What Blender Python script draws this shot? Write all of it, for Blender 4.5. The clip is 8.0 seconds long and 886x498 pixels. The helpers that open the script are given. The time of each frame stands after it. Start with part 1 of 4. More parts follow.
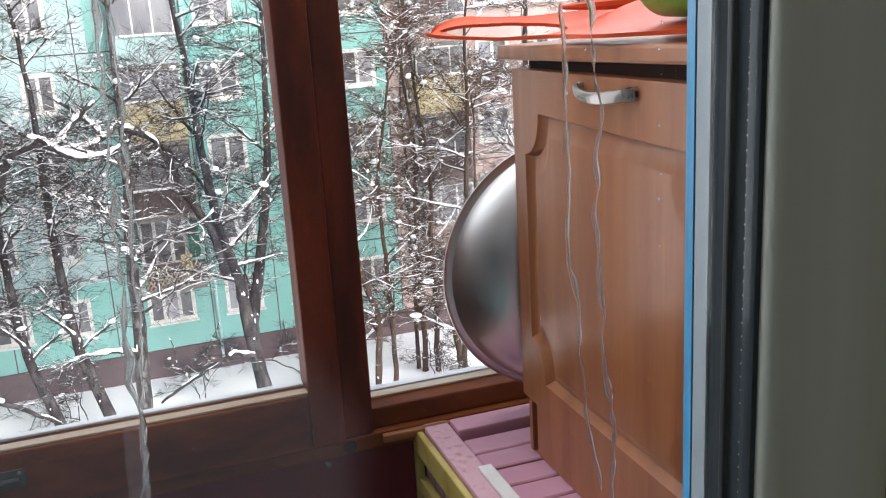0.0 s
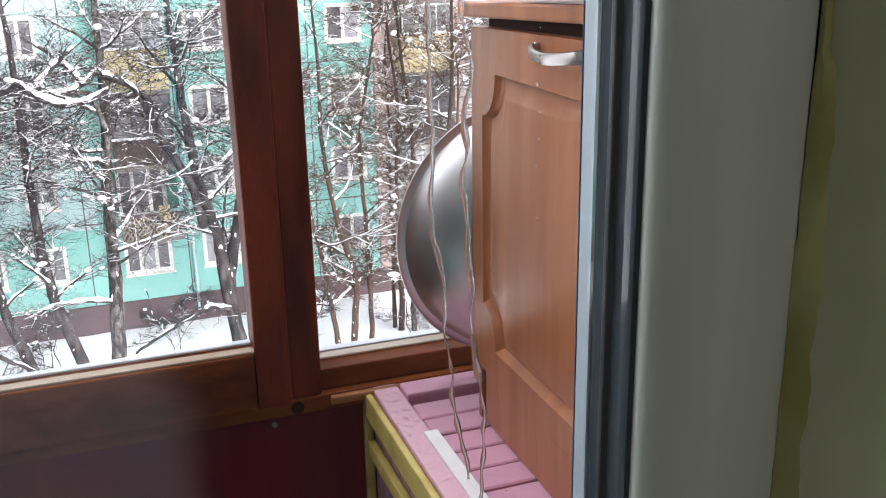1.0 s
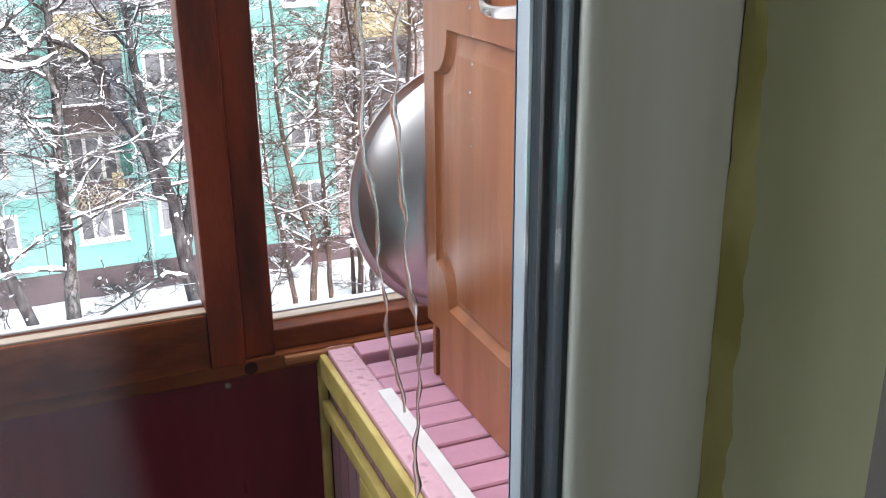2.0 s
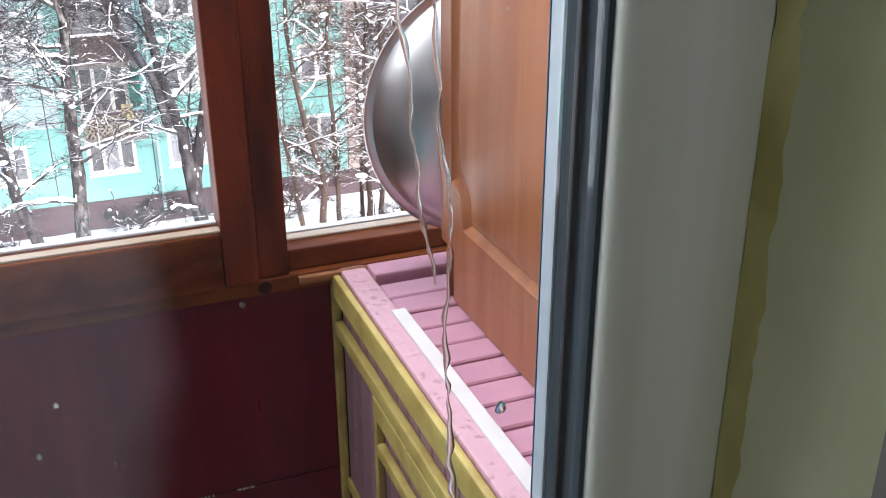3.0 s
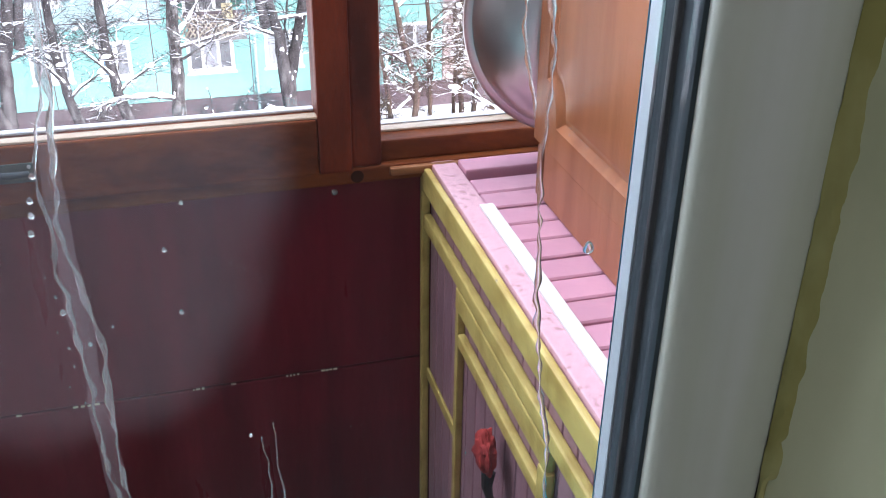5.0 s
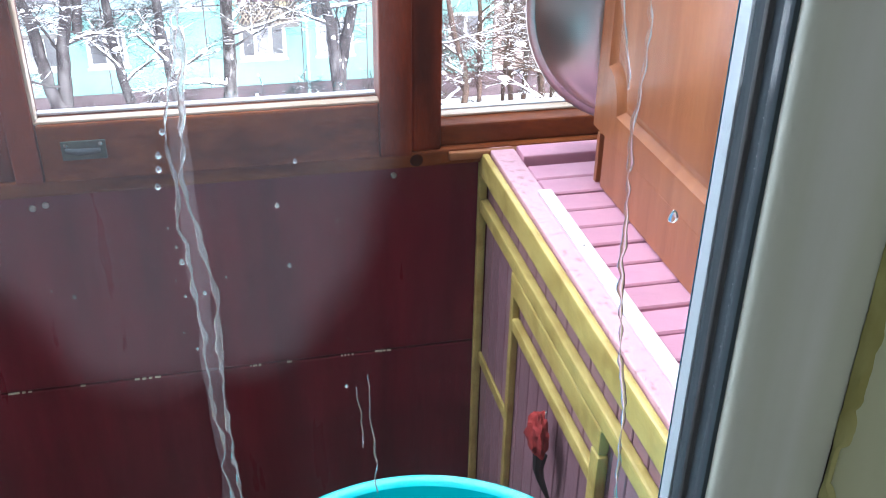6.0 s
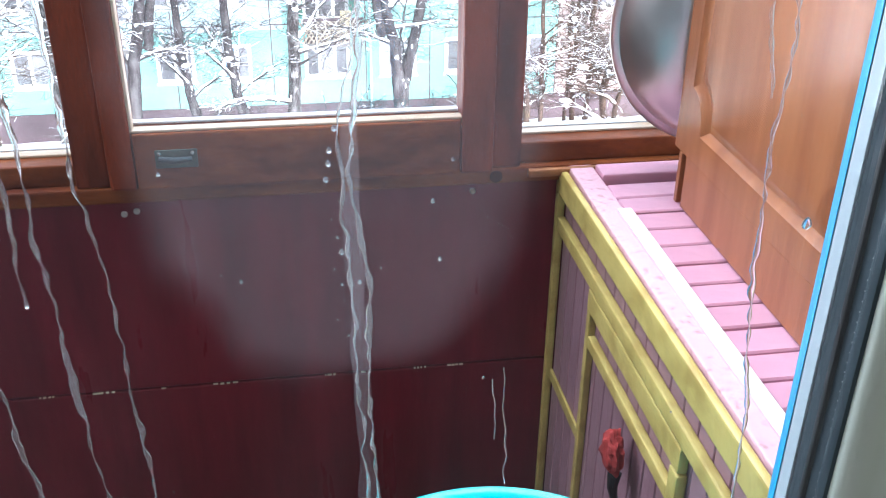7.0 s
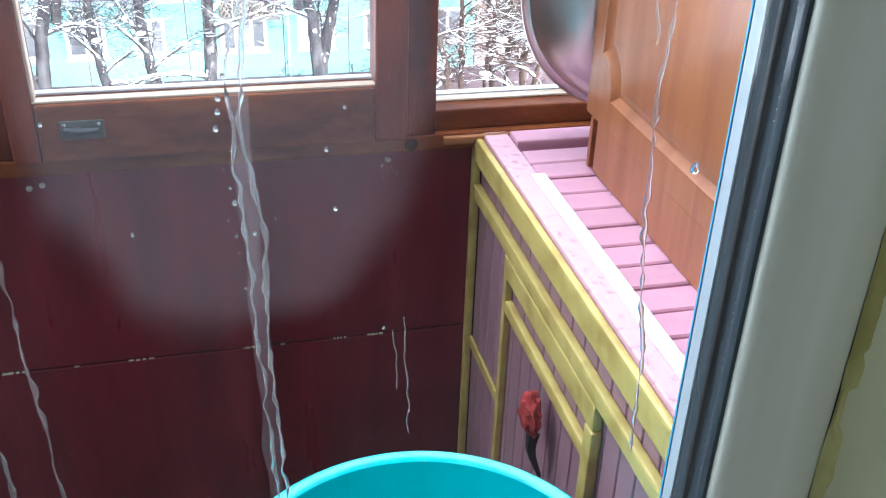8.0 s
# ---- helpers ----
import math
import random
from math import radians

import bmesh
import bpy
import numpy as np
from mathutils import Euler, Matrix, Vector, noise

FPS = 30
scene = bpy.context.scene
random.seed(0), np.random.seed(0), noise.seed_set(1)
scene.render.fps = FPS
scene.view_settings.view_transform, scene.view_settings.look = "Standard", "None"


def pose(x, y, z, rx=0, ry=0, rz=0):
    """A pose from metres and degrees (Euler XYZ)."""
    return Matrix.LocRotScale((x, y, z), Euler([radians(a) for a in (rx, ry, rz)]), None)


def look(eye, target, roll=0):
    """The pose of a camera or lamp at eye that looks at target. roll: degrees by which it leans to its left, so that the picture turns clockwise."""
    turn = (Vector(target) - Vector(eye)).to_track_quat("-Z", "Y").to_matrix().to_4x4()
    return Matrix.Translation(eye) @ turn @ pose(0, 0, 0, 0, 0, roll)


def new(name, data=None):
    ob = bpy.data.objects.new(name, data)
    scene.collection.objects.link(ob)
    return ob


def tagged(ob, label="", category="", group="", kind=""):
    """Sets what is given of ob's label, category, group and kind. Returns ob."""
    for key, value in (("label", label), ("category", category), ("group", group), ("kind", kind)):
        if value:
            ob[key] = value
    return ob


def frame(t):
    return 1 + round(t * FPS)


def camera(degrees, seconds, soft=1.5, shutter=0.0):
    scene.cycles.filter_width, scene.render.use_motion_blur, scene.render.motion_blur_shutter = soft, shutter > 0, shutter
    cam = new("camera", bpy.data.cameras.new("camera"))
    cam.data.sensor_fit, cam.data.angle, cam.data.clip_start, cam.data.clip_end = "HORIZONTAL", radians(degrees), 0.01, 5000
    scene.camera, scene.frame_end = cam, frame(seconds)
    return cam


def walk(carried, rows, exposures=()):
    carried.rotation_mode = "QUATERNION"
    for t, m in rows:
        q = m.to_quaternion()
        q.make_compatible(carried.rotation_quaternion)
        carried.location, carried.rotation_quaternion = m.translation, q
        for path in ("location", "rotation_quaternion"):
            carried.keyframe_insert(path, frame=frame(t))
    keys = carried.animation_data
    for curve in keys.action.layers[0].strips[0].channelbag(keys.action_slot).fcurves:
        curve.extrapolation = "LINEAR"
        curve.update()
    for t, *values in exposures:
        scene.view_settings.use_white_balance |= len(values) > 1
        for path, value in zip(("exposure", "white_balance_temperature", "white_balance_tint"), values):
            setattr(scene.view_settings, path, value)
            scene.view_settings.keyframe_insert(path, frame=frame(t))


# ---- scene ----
cam = camera(49.02, 8.0, soft=1.0)
PATH = [
    (0, (-0.4216, -1.4356, 1.7099), (0.1910, 0.3912, 1.1735), -3.38),
    (0.5, (-0.3743, -1.4175, 1.7142), (0.2136, 0.4171, 1.1770), -2.15),
    (1, (-0.3727, -1.4197, 1.7017), (0.2671, 0.3723, 1.0857), -1.10),
    (1.5, (-0.3707, -1.4214, 1.6956), (0.2904, 0.3538, 1.0540), -1.62),
    (2, (-0.3649, -1.4220, 1.6883), (0.3451, 0.3190, 1.0064), -0.58),
    (3.5, (-0.3791, -1.4260, 1.6595), (0.2428, 0.2768, 0.8147), -0.38),
    (4, (-0.3805, -1.4350, 1.6566), (0.1748, 0.2770, 0.7844), -0.51),
    (4.5, (-0.3806, -1.4420, 1.6483), (0.1421, 0.2503, 0.7193), 0.30),
    (6, (-0.4111, -1.4659, 1.6458), (-0.0188, 0.2333, 0.6668), 0.90),
    (6.5, (-0.4207, -1.4736, 1.6461), (-0.0739, 0.2387, 0.6726), 0.61),
    (7, (-0.4500, -1.4798, 1.6458), (-0.1675, 0.2611, 0.7026), 0.71),
    (7.5, (-0.4563, -1.4824, 1.6483), (-0.0775, 0.2184, 0.6665), 1.46),
    (8, (-0.4400, -1.4884, 1.6376), (-0.0079, 0.1973, 0.6518), 1.99),
]
walk(cam, [(t, look(eye, target, roll)) for t, eye, target, roll in PATH],
     [(0, 1.3, 6400, 10), (1, 1.7, 6300, 11), (2, 2.05, 6250, 11), (3.5, 2.15, 6100, 13), (4.5, 2.27, 5950, 14), (6, 2.77, 5700, 9), (7, 2.83, 5650, 7), (8, 2.8, 5600, 6)])

# ---- light ----
world = bpy.data.worlds.new("winter_sky")
scene.world = world
world.use_nodes = True
wn = world.node_tree
sky = wn.nodes.new("ShaderNodeTexSky")
sky.sky_type = "NISHITA"
sky.sun_disc = False
sky.sun_elevation = radians(32)
sky.sun_rotation = radians(150)
sky.air_density = 1.0
sky.dust_density = 6.0
sky.ozone_density = 0.6
hsv = wn.nodes.new("ShaderNodeHueSaturation")
hsv.inputs["Saturation"].default_value = 0.3
wn.links.new(sky.outputs[0], hsv.inputs["Color"])
wn.links.new(hsv.outputs[0], wn.nodes["Background"].inputs["Color"])
wn.nodes["Background"].inputs["Strength"].default_value = 0.15
sun_data = bpy.data.lights.new("sun", "SUN")
sun_data.energy, sun_data.angle, sun_data.color = 1.5, radians(25), (1.0, 0.97, 0.92)
sun = new("sun", sun_data)
sun.matrix_world = look((6, 20, 18), (0, 36, -8))

day = bpy.data.lights.new("daylight", "AREA")
day.shape, day.size, day.size_y, day.energy, day.color = "RECTANGLE", 2.8, 0.6, 13.5, (0.90, 0.96, 1.0)
daylight = new("daylight", day)
daylight.matrix_world = look((-0.85, -0.045, 2.08), (-0.85, -1.0, 1.35))


# ---- materials ----
def material(name, base, rough=0.6, metal=0.0, other=None, scale=6.0, detail=6.0, low=0.35, high=0.65, stretch=(1, 1, 1),
             bump=0.15, bump_scale=60.0, rand=0.0, coat=0.0, fine=0.12, spec=0.5):
    """A surface whose colour drifts at two scales, with fine relief; stretch draws the pattern out along an axis."""
    m = bpy.data.materials.new(name)
    m.use_nodes = True
    n, l = m.node_tree.nodes, m.node_tree.links
    b = n["Principled BSDF"]
    co = n.new("ShaderNodeTexCoord")
    mp = n.new("ShaderNodeMapping")
    mp.inputs["Scale"].default_value = stretch
    l.new(co.outputs["Object"], mp.inputs["Vector"])
    large = n.new("ShaderNodeTexNoise")
    large.inputs["Scale"].default_value, large.inputs["Detail"].default_value = scale, detail
    l.new(mp.outputs[0], large.inputs["Vector"])
    ramp = n.new("ShaderNodeMapRange")
    ramp.inputs["From Min"].default_value, ramp.inputs["From Max"].default_value = low, high
    l.new(large.outputs["Fac"], ramp.inputs["Value"])
    mix = n.new("ShaderNodeMix")
    mix.data_type = "RGBA"
    other = other or tuple(c * 0.72 for c in base)
    mix.inputs["A"].default_value, mix.inputs["B"].default_value = (*base, 1), (*other, 1)
    l.new(ramp.outputs[0], mix.inputs["Factor"])
    small = n.new("ShaderNodeTexNoise")
    small.inputs["Scale"].default_value, small.inputs["Detail"].default_value = bump_scale, 4
    l.new(mp.outputs[0], small.inputs["Vector"])
    grain = n.new("ShaderNodeMapRange")
    grain.inputs["To Min"].default_value, grain.inputs["To Max"].default_value = 1 - fine, 1 + fine
    l.new(small.outputs["Fac"], grain.inputs["Value"])
    value = grain.outputs[0]
    if rand:
        info = n.new("ShaderNodeObjectInfo")
        each = n.new("ShaderNodeMapRange")
        each.inputs["To Min"].default_value, each.inputs["To Max"].default_value = 1 - rand, 1 + rand
        l.new(info.outputs["Random"], each.inputs["Value"])
        mul = n.new("ShaderNodeMath")
        mul.operation = "MULTIPLY"
        l.new(value, mul.inputs[0]), l.new(each.outputs[0], mul.inputs[1])
        value = mul.outputs[0]
    shade = n.new("ShaderNodeVectorMath")
    shade.operation = "SCALE"
    l.new(mix.outputs["Result"], shade.inputs[0]), l.new(value, shade.inputs["Scale"])
    l.new(shade.outputs[0], b.inputs["Base Color"])
    rr = n.new("ShaderNodeMapRange")
    rr.inputs["To Min"].default_value, rr.inputs["To Max"].default_value = max(rough - 0.1, 0.03), min(rough + 0.12, 1)
    l.new(large.outputs["Fac"], rr.inputs["Value"]), l.new(rr.outputs[0], b.inputs["Roughness"])
    b.inputs["Metallic"].default_value = metal
    b.inputs["Coat Weight"].default_value = coat
    b.inputs["Coat Roughness"].default_value = 0.12
    b.inputs["Specular IOR Level"].default_value = spec
    if bump:
        bp = n.new("ShaderNodeBump")
        bp.inputs["Strength"].default_value, bp.inputs["Distance"].default_value = bump, 0.004
        l.new(small.outputs["Fac"], bp.inputs["Height"]), l.new(bp.outputs[0], b.inputs["Normal"])
    return m


def pane_material(name, film=0.0, tint=(1, 1, 1), haze=0.0):
    """Clear sheet glass with a reflecting surface and a thin dirty film; a rounded pale reflection can be painted into
    it.
    """
    m = bpy.data.materials.new(name)
    m.use_nodes = True
    n, l = m.node_tree.nodes, m.node_tree.links
    n.remove(n["Principled BSDF"])
    clear, gloss, dirt_haze = n.new("ShaderNodeBsdfTransparent"), n.new("ShaderNodeBsdfGlossy"), n.new("ShaderNodeBsdfTranslucent")
    clear.inputs["Color"].default_value = (*tint, 1)
    gloss.inputs["Roughness"].default_value = 0.02
    dirt_haze.inputs["Color"].default_value = (0.78, 0.70, 0.74, 1)
    lw, pw, mu = n.new("ShaderNodeLayerWeight"), n.new("ShaderNodeMath"), n.new("ShaderNodeMath")
    pw.operation, mu.operation = "POWER", "MULTIPLY_ADD"
    pw.inputs[1].default_value, mu.inputs[1].default_value, mu.inputs[2].default_value = 5.0, 0.97, 0.028
    l.new(lw.outputs["Facing"], pw.inputs[0]), l.new(pw.outputs[0], mu.inputs[0])
    a, b = n.new("ShaderNodeMixShader"), n.new("ShaderNodeMixShader")
    l.new(mu.outputs[0], a.inputs[0]), l.new(clear.outputs[0], a.inputs[1]), l.new(gloss.outputs[0], a.inputs[2])
    co, no, mr = n.new("ShaderNodeTexCoord"), n.new("ShaderNodeTexNoise"), n.new("ShaderNodeMapRange")
    mp = n.new("ShaderNodeMapping")
    mp.inputs["Scale"].default_value = (9, 1, 1.5)
    l.new(co.outputs["Object"], mp.inputs["Vector"]), l.new(mp.outputs[0], no.inputs["Vector"])
    no.inputs["Scale"].default_value, no.inputs["Detail"].default_value = 3, 6
    mr.inputs["From Min"].default_value, mr.inputs["From Max"].default_value = 0.35, 0.75
    mr.inputs["To Min"].default_value, mr.inputs["To Max"].default_value = film * 0.4, film * 1.6
    l.new(no.outputs["Fac"], mr.inputs["Value"])
    amount = mr.outputs[0]
    if haze:
        # a pale reflection painted into the film as a rounded haze with wavy edge
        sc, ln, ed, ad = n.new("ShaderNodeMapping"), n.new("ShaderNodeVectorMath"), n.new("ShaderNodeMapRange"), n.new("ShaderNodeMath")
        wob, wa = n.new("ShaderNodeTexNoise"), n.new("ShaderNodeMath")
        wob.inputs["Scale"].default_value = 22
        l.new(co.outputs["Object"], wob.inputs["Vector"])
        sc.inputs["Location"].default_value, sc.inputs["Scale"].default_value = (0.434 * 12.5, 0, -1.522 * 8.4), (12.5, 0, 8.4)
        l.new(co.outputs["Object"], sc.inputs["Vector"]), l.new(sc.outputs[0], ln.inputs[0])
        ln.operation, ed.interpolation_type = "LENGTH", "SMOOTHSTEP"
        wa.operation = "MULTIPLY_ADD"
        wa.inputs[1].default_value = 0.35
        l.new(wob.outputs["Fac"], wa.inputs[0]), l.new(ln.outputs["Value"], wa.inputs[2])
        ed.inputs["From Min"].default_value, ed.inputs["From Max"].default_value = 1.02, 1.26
        ed.inputs["To Min"].default_value, ed.inputs["To Max"].default_value = haze, 0.0
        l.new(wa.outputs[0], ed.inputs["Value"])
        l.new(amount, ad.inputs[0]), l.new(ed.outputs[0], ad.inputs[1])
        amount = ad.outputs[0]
    l.new(amount, b.inputs[0]), l.new(a.outputs[0], b.inputs[1]), l.new(dirt_haze.outputs[0], b.inputs[2])
    l.new(b.outputs[0], n["Material Output"].inputs["Surface"])
    return m


def water_material(name, clear=0.9):
    m = bpy.data.materials.new(name)
    m.use_nodes = True
    b = m.node_tree.nodes["Principled BSDF"]
    b.inputs["Base Color"].default_value = (0.95, 0.96, 0.97, 1)
    b.inputs["Transmission Weight"].default_value = clear
    b.inputs["IOR"].default_value = 1.33
    b.inputs["Roughness"].default_value = 0.12 if clear < 0.95 else 0.03
    return m


def glow_material(name, colour, strength):
    m = bpy.data.materials.new(name)
    m.use_nodes = True
    b = m.node_tree.nodes["Principled BSDF"]
    b.inputs["Emission Color"].default_value, b.inputs["Emission Strength"].default_value = (*colour, 1), strength
    return m


VARNISH = material("red_brown_varnished_pine", (0.175, 0.028, 0.008), 0.5, other=(0.060, 0.009, 0.004), scale=2.6, stretch=(7, 7, 1.6), low=0.36, high=0.66, spec=0.2, bump=0.2, bump_scale=35, fine=0.35)
VARNISH_RAIL = material("orange_brown_varnished_pine", (0.20, 0.052, 0.012), 0.48, spec=0.15, other=(0.075, 0.015, 0.006), scale=3.2, stretch=(1.8, 4, 4.5), low=0.36, high=0.68, bump=0.2, bump_scale=35, fine=0.35)
PALE_PINE = material("pale_varnished_pine", (0.36, 0.15, 0.06), 0.45, other=(0.24, 0.085, 0.03), scale=6, stretch=(1, 6, 6), bump=0.1, bump_scale=40)
BEAD = material("pale_glazing_bead", (0.62, 0.52, 0.42), 0.6, other=(0.42, 0.30, 0.2), scale=14, stretch=(0.3, 1, 1))
MAROON = material("maroon_painted_hardboard", (0.145, 0.011, 0.022), 0.3, other=(0.09, 0.006, 0.014), scale=3, stretch=(5, 1, 0.7), bump=0.06, bump_scale=18, coat=0.08, spec=0.3, fine=0.2)
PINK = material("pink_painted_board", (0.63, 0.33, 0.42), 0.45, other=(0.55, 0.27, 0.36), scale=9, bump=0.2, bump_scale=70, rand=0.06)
PINK_WORN = material("worn_pink_paint", (0.66, 0.39, 0.45), 0.55, other=(0.46, 0.25, 0.27), scale=80, low=0.57, high=0.67, bump=0.5, bump_scale=90)
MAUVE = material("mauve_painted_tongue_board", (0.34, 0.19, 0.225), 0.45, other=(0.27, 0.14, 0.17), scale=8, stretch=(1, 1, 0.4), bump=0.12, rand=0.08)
YELLOW = material("mustard_yellow_paint", (0.56, 0.43, 0.13), 0.45, other=(0.40, 0.28, 0.07), scale=22, low=0.42, high=0.7, bump=0.35, bump_scale=60, fine=0.15)
WHITE_STRIP = material("white_plastic_strip", (0.80, 0.78, 0.76), 0.4, other=(0.72, 0.68, 0.66), scale=20, bump=0.05)
OAK = material("red_alder_laminate_door", (0.36, 0.130, 0.047), 0.36, other=(0.27, 0.088, 0.030), scale=3.5, stretch=(1, 9, 0.7), bump=0.05, bump_scale=45, fine=0.14, coat=0.15)
# near-black brown: the pine knot, and shade painted into the cabinet's recesses
SHADE_AND_KNOT = material("dark_knot_and_painted_shade", (0.05, 0.015, 0.008), 0.7, scale=6, spec=0.1)
CHROME = material("brushed_nickel", (0.62, 0.60, 0.57), 0.28, 1.0, other=(0.5, 0.48, 0.46), scale=20, bump=0.02)
STEEL = material("stainless_steel", (0.66, 0.64, 0.64), 0.36, 1.0, other=(0.56, 0.54, 0.54), scale=4, bump=0.015, bump_scale=25, fine=0.05)
ORANGE = material("orange_red_plastic", (0.62, 0.075, 0.012), 0.45, other=(0.52, 0.055, 0.009), scale=7, bump=0.04, spec=0.15)
GREEN = material("green_plastic", (0.10, 0.42, 0.03), 0.35, scale=6, bump=0.03)
TEAL = material("turquoise_plastic", (0.006, 0.47, 0.50), 0.25, other=(0.005, 0.41, 0.44), scale=4, bump=0.02, bump_scale=25, fine=0.04)
RED_CLOTH = material("red_cloth", (0.36, 0.03, 0.025), 0.85, other=(0.22, 0.014, 0.014), scale=25, bump=0.5, bump_scale=180)
BLACK = material("black_rubber_and_gap_shade", (0.02, 0.02, 0.022), 0.5, scale=12)
GASKET = material("dark_grey_gasket", (0.045, 0.060, 0.070), 0.75, spec=0.15, scale=18, stretch=(1, 1, 0.1), bump=0.02, fine=0.05)
SPACER = material("dark_spacer_bar", (0.042, 0.055, 0.064), 0.75, 0.0, spec=0.15, scale=18, stretch=(1, 1, 0.1), bump=0.02, fine=0.05)
PVC = material("white_window_profile", (0.80, 0.81, 0.80), 0.35, other=(0.66, 0.66, 0.60), scale=8, stretch=(1, 1, 0.2), bump=0.03, bump_scale=20, fine=0.05)
JAMB_GREY = material("blue_grey_window_profile", (0.40, 0.46, 0.50), 0.4, other=(0.34, 0.39, 0.42), scale=10, stretch=(1, 1, 0.1), bump=0.05, bump_scale=20, fine=0.05)
BLUE_FILM = material("blue_protective_film", (0.008, 0.27, 0.52), 0.45, scale=30, bump=0.2)
CREAM = material("cream_window_profile", (0.59, 0.61, 0.58), 0.4, other=(0.50, 0.53, 0.46), scale=45, stretch=(1, 1, 0.04), detail=3, bump=0.03, bump_scale=20, fine=0.05)
PLASTER = material("cream_plaster_reveal", (0.50, 0.515, 0.345), 0.8, other=(0.34, 0.36, 0.21), scale=11, stretch=(1, 1, 0.35), bump=0.25, bump_scale=30)
FOAM = material("yellowed_mounting_foam", (0.42, 0.41, 0.18), 0.85, other=(0.27, 0.25, 0.08), scale=26, low=0.38, high=0.62, stretch=(1, 1, 0.5), bump=0.7, bump_scale=50)
ROOM_WALL = material("room_wallpaper", (0.10, 0.09, 0.07), 0.85, scale=4)
ROOM_FLOOR = material("room_floorboards", (0.06, 0.035, 0.02), 0.5, scale=4, stretch=(1, 8, 1))
LOGGIA_WALL = material("grey_rendered_wall", (0.24, 0.22, 0.21), 0.85, scale=4, bump=0.3)
LOGGIA_FLOOR = material("brown_linoleum_floor", (0.07, 0.045, 0.035), 0.4, scale=5)
CEILING = material("white_ceiling", (0.75, 0.74, 0.7), 0.85, scale=4)
SNOW = material("fresh_snow", (0.86, 0.88, 0.92), 0.75, other=(0.76, 0.79, 0.85), scale=0.5, bump=0.5, bump_scale=4, fine=0.04)
BRANCH_SNOW = material("snow_on_branches", (0.90, 0.91, 0.94), 0.75, other=(0.82, 0.84, 0.88), scale=3, bump=0.2, bump_scale=20, fine=0.03)
BARK = material("dark_winter_bark", (0.026, 0.022, 0.024), 0.9, other=(0.085, 0.078, 0.080), scale=5, low=0.45, high=0.68, stretch=(1, 1, 0.4), bump=0.8, bump_scale=14, fine=0.3, spec=0.08)
BARK_GREY = material("mottled_grey_bark", (0.028, 0.024, 0.024), 0.9, other=(0.15, 0.14, 0.14), scale=7, low=0.46, high=0.66, stretch=(1, 1, 0.5), bump=0.9, bump_scale=14, fine=0.35, spec=0.08)
BARK_PALE = material("grey_brown_bark", (0.078, 0.052, 0.040), 0.9, other=(0.042, 0.031, 0.026), scale=3, stretch=(1, 1, 0.3), bump=0.8, bump_scale=14, fine=0.3, spec=0.08)
TURQUOISE = material("turquoise_facade_paint", (0.21, 0.47, 0.43), 0.85, other=(0.25, 0.50, 0.47), scale=0.5, bump=0.3, bump_scale=8)
PALE_TURQUOISE = material("faded_turquoise_facade", (0.45, 0.57, 0.59), 0.85, other=(0.36, 0.54, 0.54), scale=0.5, bump=0.3, bump_scale=8)
PINK_FACADE = material("pale_pink_facade", (0.46, 0.36, 0.34), 0.85, other=(0.38, 0.29, 0.28), scale=0.5, bump=0.3, bump_scale=8)
PLINTH = material("maroon_grey_plinth", (0.085, 0.058, 0.068), 0.9, other=(0.13, 0.095, 0.105), scale=0.7)
YELLOW_PANEL = material("pale_yellow_balcony_panel", (0.60, 0.52, 0.33), 0.8, other=(0.52, 0.44, 0.26), scale=0.9)
BROWN_PANEL = material("brown_balcony_panel", (0.115, 0.085, 0.085), 0.8, other=(0.08, 0.058, 0.058), scale=0.9)
LATTICE = material("weathered_balcony_lattice", (0.42, 0.36, 0.28), 0.8, other=(0.3, 0.25, 0.19), scale=3)
WIN_WHITE = material("white_window_frame", (0.78, 0.78, 0.76), 0.5, scale=3)
WIN_GREEN = material("dark_green_shutter", (0.02, 0.17, 0.12), 0.6, scale=3)
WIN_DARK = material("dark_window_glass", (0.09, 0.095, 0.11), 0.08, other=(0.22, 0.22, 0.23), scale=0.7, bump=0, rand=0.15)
CURTAIN_PANE = material("curtained_window_glass", (0.36, 0.37, 0.39), 0.12, other=(0.22, 0.22, 0.25), scale=1.3, stretch=(2, 1, 0.4), bump=0, rand=0.3)
BLUE_PANE = material("blue_covered_window", (0.10, 0.28, 0.45), 0.4, scale=1.5)
GLASS = pane_material("loggia_window_glass", 0.003)
NEAR_GLASS = pane_material("wet_double_glazing", 0.0009)
# the outer pane carries the painted haze of a reflection
OUTER_GLASS = pane_material("wet_outer_pane", 0.0009, haze=0.0115)
WET = pane_material("wet_streak_film", 0.04)
WATER = water_material("water")
MILKY = water_material("milky_meltwater", 0.84)
BULB = glow_material("lit_lamp_glass", (1.0, 0.97, 0.88), 60)


# ---- mesh helpers ----
def box(bm, x0, x1, y0, y1, z0, z1, bevel=0.0, seg=2):
    g = bmesh.ops.create_cube(bm, size=1.0, matrix=Matrix.Translation(((x0 + x1) / 2, (y0 + y1) / 2, (z0 + z1) / 2)) @ Matrix.Diagonal((abs(x1 - x0), abs(y1 - y0), abs(z1 - z0), 1)))
    if bevel:
        edges = list({e for v in g["verts"] for e in v.link_edges})
        bmesh.ops.bevel(bm, geom=edges, offset=bevel, segments=seg, affect="EDGES", profile=0.6)
    return bm


def block(*a, bevel=0.0, seg=2):
    return box(bmesh.new(), *a, bevel=bevel, seg=seg)


